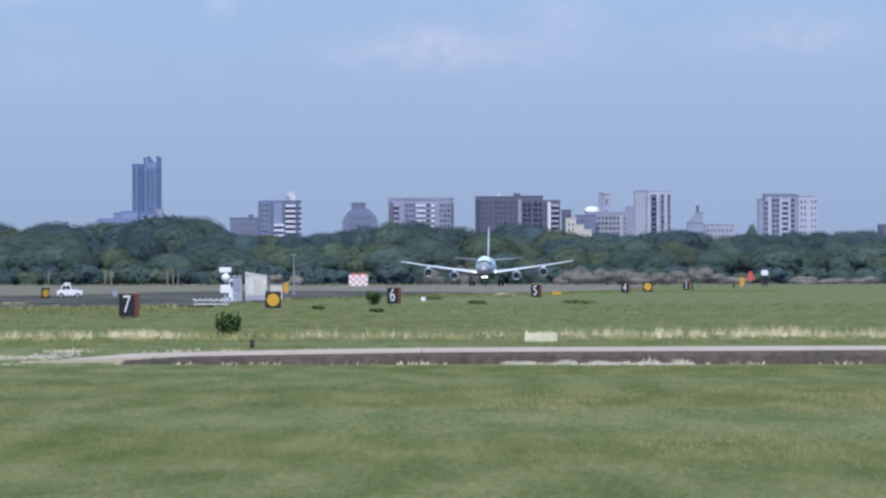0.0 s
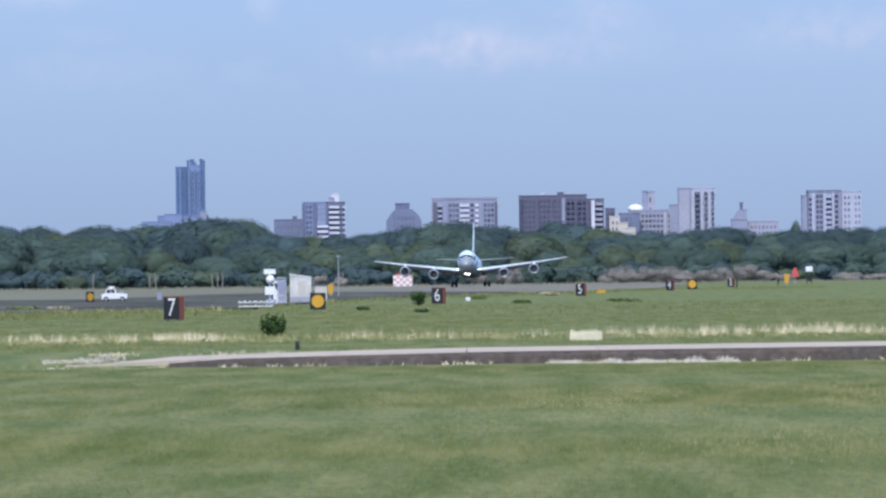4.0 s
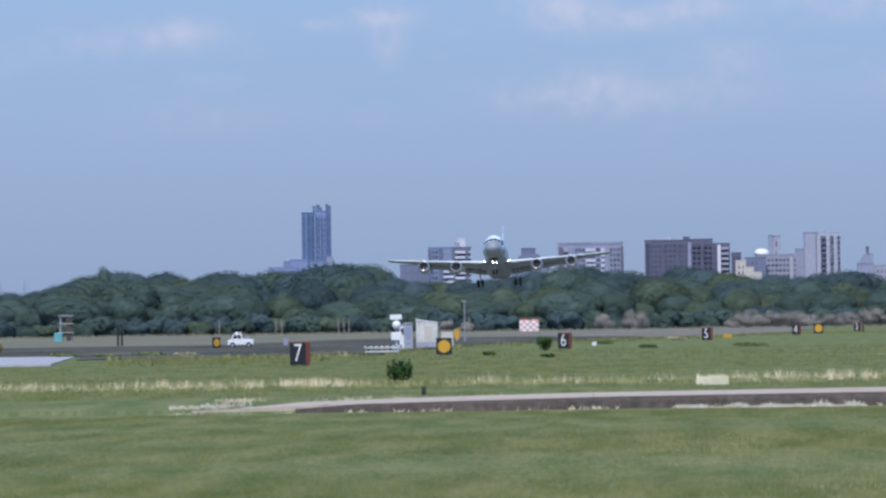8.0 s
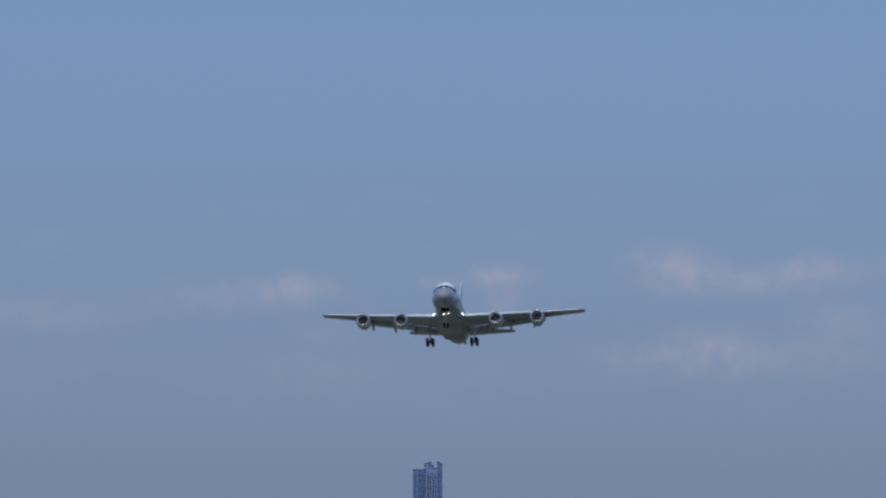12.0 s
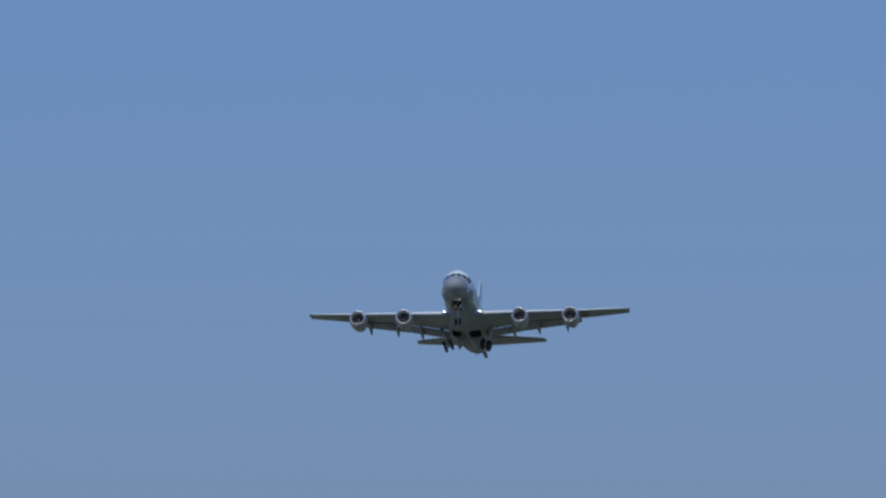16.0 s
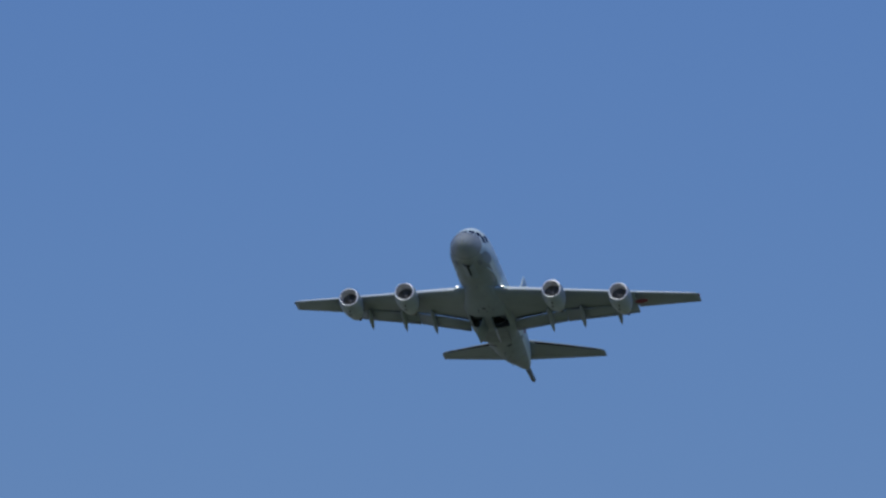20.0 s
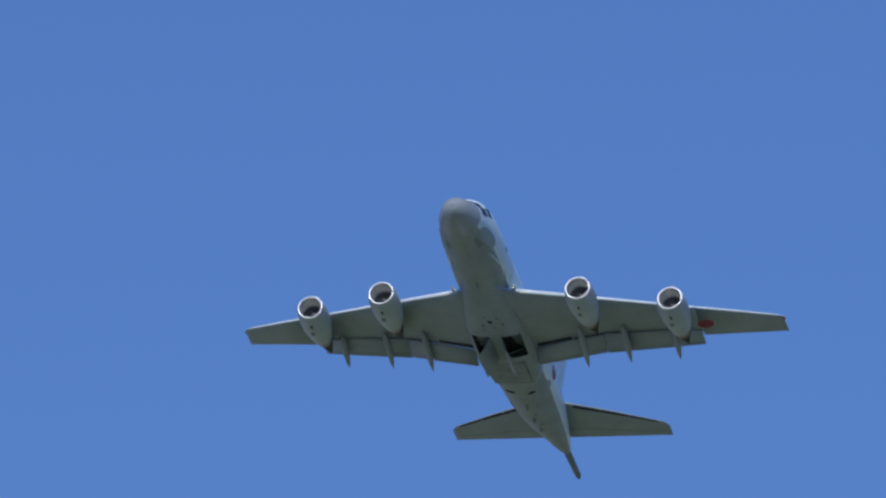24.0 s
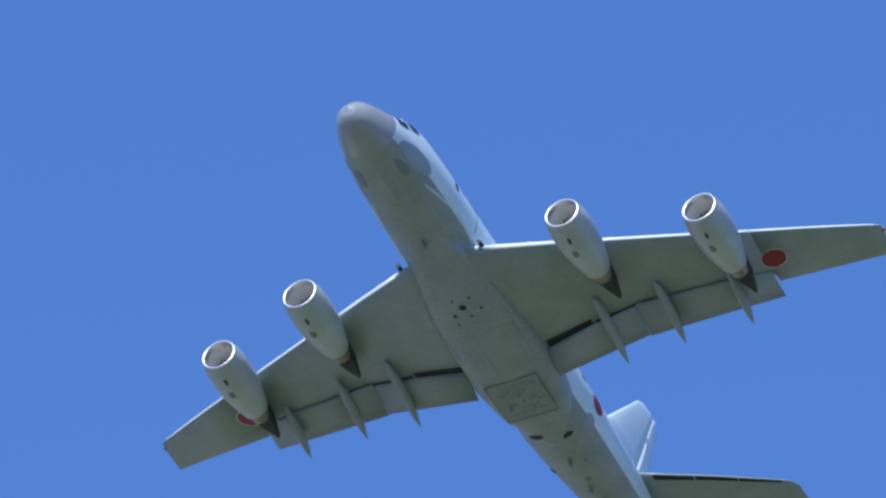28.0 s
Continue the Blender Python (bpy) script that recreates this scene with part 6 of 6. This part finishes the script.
block(t, 176, 206, 131, D + 1, 11, WALL_HAZED_BROWN)
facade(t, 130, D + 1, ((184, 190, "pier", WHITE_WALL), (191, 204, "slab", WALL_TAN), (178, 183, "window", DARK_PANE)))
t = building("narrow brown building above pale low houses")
block(t, 209, 226, 114, D, 8, WALL_HAZED_BROWN)
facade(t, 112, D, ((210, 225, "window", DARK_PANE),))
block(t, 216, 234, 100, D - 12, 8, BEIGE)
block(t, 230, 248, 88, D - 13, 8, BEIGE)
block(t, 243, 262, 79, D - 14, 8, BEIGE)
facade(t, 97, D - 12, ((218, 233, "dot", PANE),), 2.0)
t = building("white and haze-blue hospital block with a service tower and dome")
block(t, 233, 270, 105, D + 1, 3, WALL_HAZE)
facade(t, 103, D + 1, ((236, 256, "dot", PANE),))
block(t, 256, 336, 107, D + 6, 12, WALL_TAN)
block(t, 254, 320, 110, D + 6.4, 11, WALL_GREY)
facade(t, 107, D + 6, ((258, 312, "window", PANE), (313, 316, "pier", WALL_HAZED_PALE), (317, 333, "dot", PANE)))
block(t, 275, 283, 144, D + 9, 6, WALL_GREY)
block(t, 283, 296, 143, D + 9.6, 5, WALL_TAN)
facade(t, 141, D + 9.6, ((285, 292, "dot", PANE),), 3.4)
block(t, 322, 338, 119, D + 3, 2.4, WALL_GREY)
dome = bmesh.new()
bmesh.ops.create_uvsphere(dome, u_segments=20, v_segments=12, radius=2.0, matrix=Matrix.Translation((263 * K * D, D + 10, 2.3 + 113 * K * D + 0.1)) @ Matrix.Diagonal((1.3, 1, 0.8, 1)))
part("roof_dome", dome, WHITE, t, "white dome", None, True)
t = building("pale apartment tower with dark window bays")
block(t, 338, 361, 148, D, 12, WALL_GREY)
block(t, 361, 403, 148, D + 0.3, 12, WALL_HAZED_PALE)
facade(t, 146, D, ((339, 358, "pier", WALL_TAN), (366, 377, "window", DARK_PANE), (378, 382, "pier", WALL_HAZED_PALE), (383, 391, "window", PANE), (392, 395, "pier", WALL_HAZED_PALE), (396, 402, "window", PANE)))
facade(t, 146, D - 0.1, ((367, 376, "slab", WALL_HAZED_BROWN),))
t = building("small gabled building with a spire and a low wing")
block(t, 432, 460, 92, D, 9, WALL_GREY)
part("gable", loft(bmesh.new(), [[(a * K * D, y, 2.3 + h * K * D) for a, h in ((433, 91), (459, 91), (452, 106), (448, 111), (443, 108))] for y in (D, D + 8)]), WALL_GREY, t)
block(t, 447, 452, 121, D + 2, 2, WALL_HAZED_BROWN)
block(t, 451, 459, 109, D + 2, 2, WALL_GREY)
block(t, 462, 515, 88, D + 3, 9, WALL_TAN)
facade(t, 86, D + 3, ((464, 512, "dot", PANE),), 2.0)
t = building("pale apartment block with dark balcony bays and a plain wing")
block(t, 557, 568, 133, D + 0.8, 12, WALL_GREY)
block(t, 568, 628, 139, D, 12, WALL_GREY)
facade(t, 138, D, ((569, 574, "slab", WALL_GREY), (574, 580, "pier", WALL_HAZED_PALE), (581, 594, "window", DARK_PANE), (595, 599, "pier", WALL_HAZED_PALE), (599, 609, "slab", WALL_HAZED_PALE), (610, 614, "pier", WALL_HAZED_PALE),
                   (614, 622, "window", DARK_PANE), (623, 627, "pier", WALL_GREY)))
block(t, 566, 626, 141, D + 0.6, 11, WALL_HAZED_BROWN)
block(t, 628, 662, 139, D - 0.4, 12, WALL_HAZED_PALE)
facade(t, 137, D - 0.4, ((630, 643, "dot", PANE), (649, 661, "dot", PANE)), 2.1)
t = building("dark low building among trees")
block(t, 770, 830, 88, D, 12, WALL_HAZED_BROWN, 6)
t = building("brown building with a rooftop penthouse")
block(t, -1214, -1164, 86, D, 12, WALL_HAZED_BROWN, 6)
block(t, -1191, -1178, 97, D + 2, 6, WALL_HAZED_BROWN)
block(t, -1250, -1214, 76, D + 4, 10, WALL_HAZED_BLUE, 4)
for a, top in ((-1043, 86), (-1085, 80)):
    bm = bmesh.new()
    h = 2.3 + top * K * 4300
    tube(bm, (0, 0, 0), (0, 0, h - 2.6), 0.5, 0.12, 8)
    for k in (0.7, 0.8, 0.9):
        box(bm, -1.1, 1.1, -0.1, 0.1, (h - 2.6) * k, (h - 2.6) * k + 0.25)
    tagged(part("radio_mast", bm, STEEL, None, "", spot(a, 4300)), "thin grey radio mast above the trees", "mast", "radio masts")


# ---- what moves ----
def fly(x, y, z, yaw, pitch, bank):
    """The aircraft's pose: yaw degrees to its right of -y, nose up, left wing up."""
    yw, p, b = radians(yaw), radians(pitch), radians(bank)
    fw = Vector((-math.sin(yw) * math.cos(p), -math.cos(yw) * math.cos(p), math.sin(p)))
    lf = Vector((math.cos(yw), -math.sin(yw), 0))
    up = fw.cross(lf)
    l2, u2 = lf * math.cos(b) + up * math.sin(b), up * math.cos(b) - lf * math.sin(b)
    m = Matrix((fw, l2, u2)).transposed().to_4x4()
    m.translation = (x, y, z)
    return m


PLANE, GEAR = aircraft()


def motions():
    walk(PLANE, [
        (0, fly(8.14, 2699.41, 4.01, 2.21, 0.14, 0.18)),
        (0.5, fly(6.70, 2662.46, 3.96, 2.21, 0.10, 0.10)),
        (1, fly(5.26, 2625.45, 3.94, 2.23, 0.07, 0.07)),
        (1.5, fly(3.81, 2588.37, 3.94, 2.28, 0.03, 0.02)),
        (2, fly(2.34, 2551.21, 3.97, 2.36, 0.13, 0.00)),
        (2.5, fly(0.83, 2513.93, 4.06, 2.46, 0.48, 0.06)),
        (4.5, fly(-5.70, 2363.37, 5.13, 2.92, 3.55, 0.76)),
        (5, fly(-7.49, 2325.30, 5.56, 2.92, 4.67, 0.86)),
        (5.5, fly(-9.32, 2287.05, 6.21, 2.89, 5.79, 0.91)),
        (6, fly(-11.18, 2248.64, 7.18, 2.89, 6.82, 0.96)),
        (6.5, fly(-13.08, 2210.05, 8.47, 2.83, 7.93, 1.08)),
        (7, fly(-15.01, 2171.28, 10.12, 2.84, 8.85, 1.23)),
        (7.5, fly(-16.99, 2132.33, 12.13, 2.91, 9.47, 1.36)),
        (8, fly(-19.03, 2093.20, 14.45, 3.08, 9.87, 1.44)),
        (8.5, fly(-21.12, 2053.88, 17.00, 3.32, 10.41, 1.59)),
        (9, fly(-23.29, 2014.38, 19.80, 3.55, 10.85, 1.72)),
        (9.5, fly(-25.54, 1974.69, 22.83, 3.64, 11.27, 1.80)),
        (10, fly(-27.87, 1934.81, 26.13, 3.70, 11.50, 1.84)),
        (10.5, fly(-30.27, 1894.76, 29.67, 3.72, 11.53, 1.83)),
        (11, fly(-32.70, 1854.55, 33.37, 3.76, 11.53, 1.74)),
        (11.5, fly(-35.17, 1814.18, 37.17, 3.72, 11.77, 1.57)),
        (12, fly(-37.66, 1773.67, 41.03, 3.66, 12.03, 1.36)),
        (12.5, fly(-40.17, 1733.03, 44.93, 3.60, 12.19, 1.17)),
        (14.5, fly(-50.63, 1569.43, 61.16, 3.42, 12.33, 0.67)),
        (15, fly(-53.36, 1528.37, 65.45, 3.34, 12.37, 0.63)),
        (15.5, fly(-56.12, 1487.28, 69.85, 3.27, 12.54, 0.71)),
        (16, fly(-58.94, 1446.21, 74.39, 3.23, 12.80, 0.80)),
        (16.5, fly(-61.81, 1405.19, 79.11, 3.39, 13.23, 0.81)),
        (17, fly(-64.75, 1364.24, 84.02, 3.61, 13.70, 0.80)),
        (17.5, fly(-67.76, 1323.40, 89.17, 3.87, 14.15, 0.99)),
        (18, fly(-70.85, 1282.69, 94.55, 4.19, 14.48, 1.25)),
        (18.5, fly(-74.02, 1242.13, 100.17, 4.65, 14.64, 1.38)),
        (19, fly(-77.27, 1201.74, 106.05, 5.10, 14.89, 1.20)),
        (19.5, fly(-80.59, 1161.52, 112.18, 5.41, 15.54, 0.89)),
        (20, fly(-83.97, 1121.49, 118.59, 5.53, 16.33, 0.43)),
        (20.5, fly(-87.41, 1081.65, 125.26, 5.41, 16.98, 0.14)),
        (21, fly(-90.89, 1041.99, 132.20, 5.22, 17.50, -0.11)),
        (21.5, fly(-94.42, 1002.53, 139.39, 5.10, 17.84, -0.31)),
        (23.5, fly(-109.12, 846.57, 170.84, 4.78, 18.78, -1.18)),
        (24, fly(-112.95, 808.01, 179.28, 4.94, 19.00, -1.18)),
        (24.5, fly(-116.84, 769.60, 187.91, 5.12, 19.09, -1.05)),
        (25, fly(-120.82, 731.26, 196.72, 5.29, 19.20, -0.84)),
        (25.5, fly(-124.82, 693.20, 205.57, 5.45, 19.42, -0.42)),
        (26, fly(-128.93, 655.19, 214.53, 5.76, 19.60, 0.20)),
        (26.5, fly(-133.13, 617.29, 223.56, 6.20, 19.70, 1.12)),
        (27, fly(-137.44, 579.26, 232.63, 6.86, 19.70, 2.22)),
        (27.5, fly(-141.86, 541.75, 241.80, 7.92, 19.28, 3.83)),
        (28, fly(-146.40, 504.42, 250.97, 9.41, 18.66, 5.70))
    ])
    for key, s in (("left", 1), ("right", -1)):
        walk(GEAR["main_" + key], [(t, pose(-15.4, 2.98 * s, -1.0 + a * 0.0022, -a * s, 0, 0)) for t, a in ((0, 0), (14.9, 0), (15.4, 11), (16.2, 24), (17.0, 38), (18.0, 60), (18.8, 78), (19.3, 86), (28, 86))])
        walk(GEAR["door_" + key], [(t, Matrix.Translation(GEAR["hinge_" + key]) @ pose(0, 0, 0, -a * s, 0, 0)) for t, a in ((0, 0), (14.6, 0), (15.6, 78), (23.9, 78), (24.4, 56), (24.8, 36), (25.2, 15), (25.7, 0), (28, 0))])
        walk(GEAR["nose_door_" + key], [(t, Matrix.Translation(GEAR["edge_" + key]) @ pose(0, 0, 0, a * s, 0, 0)) for t, a in ((0, 85), (18.2, 85), (19.2, 58), (20.2, 18), (20.9, 0), (28, 0))])
    walk(GEAR["nose"], [(t, pose(-5.2, 0, -1.3 + a * 0.0046, 0, -a, 0)) for t, a in ((0, 0), (15.5, 0), (16.2, 18), (16.8, 58), (17.5, 88), (28, 88))])


motions()
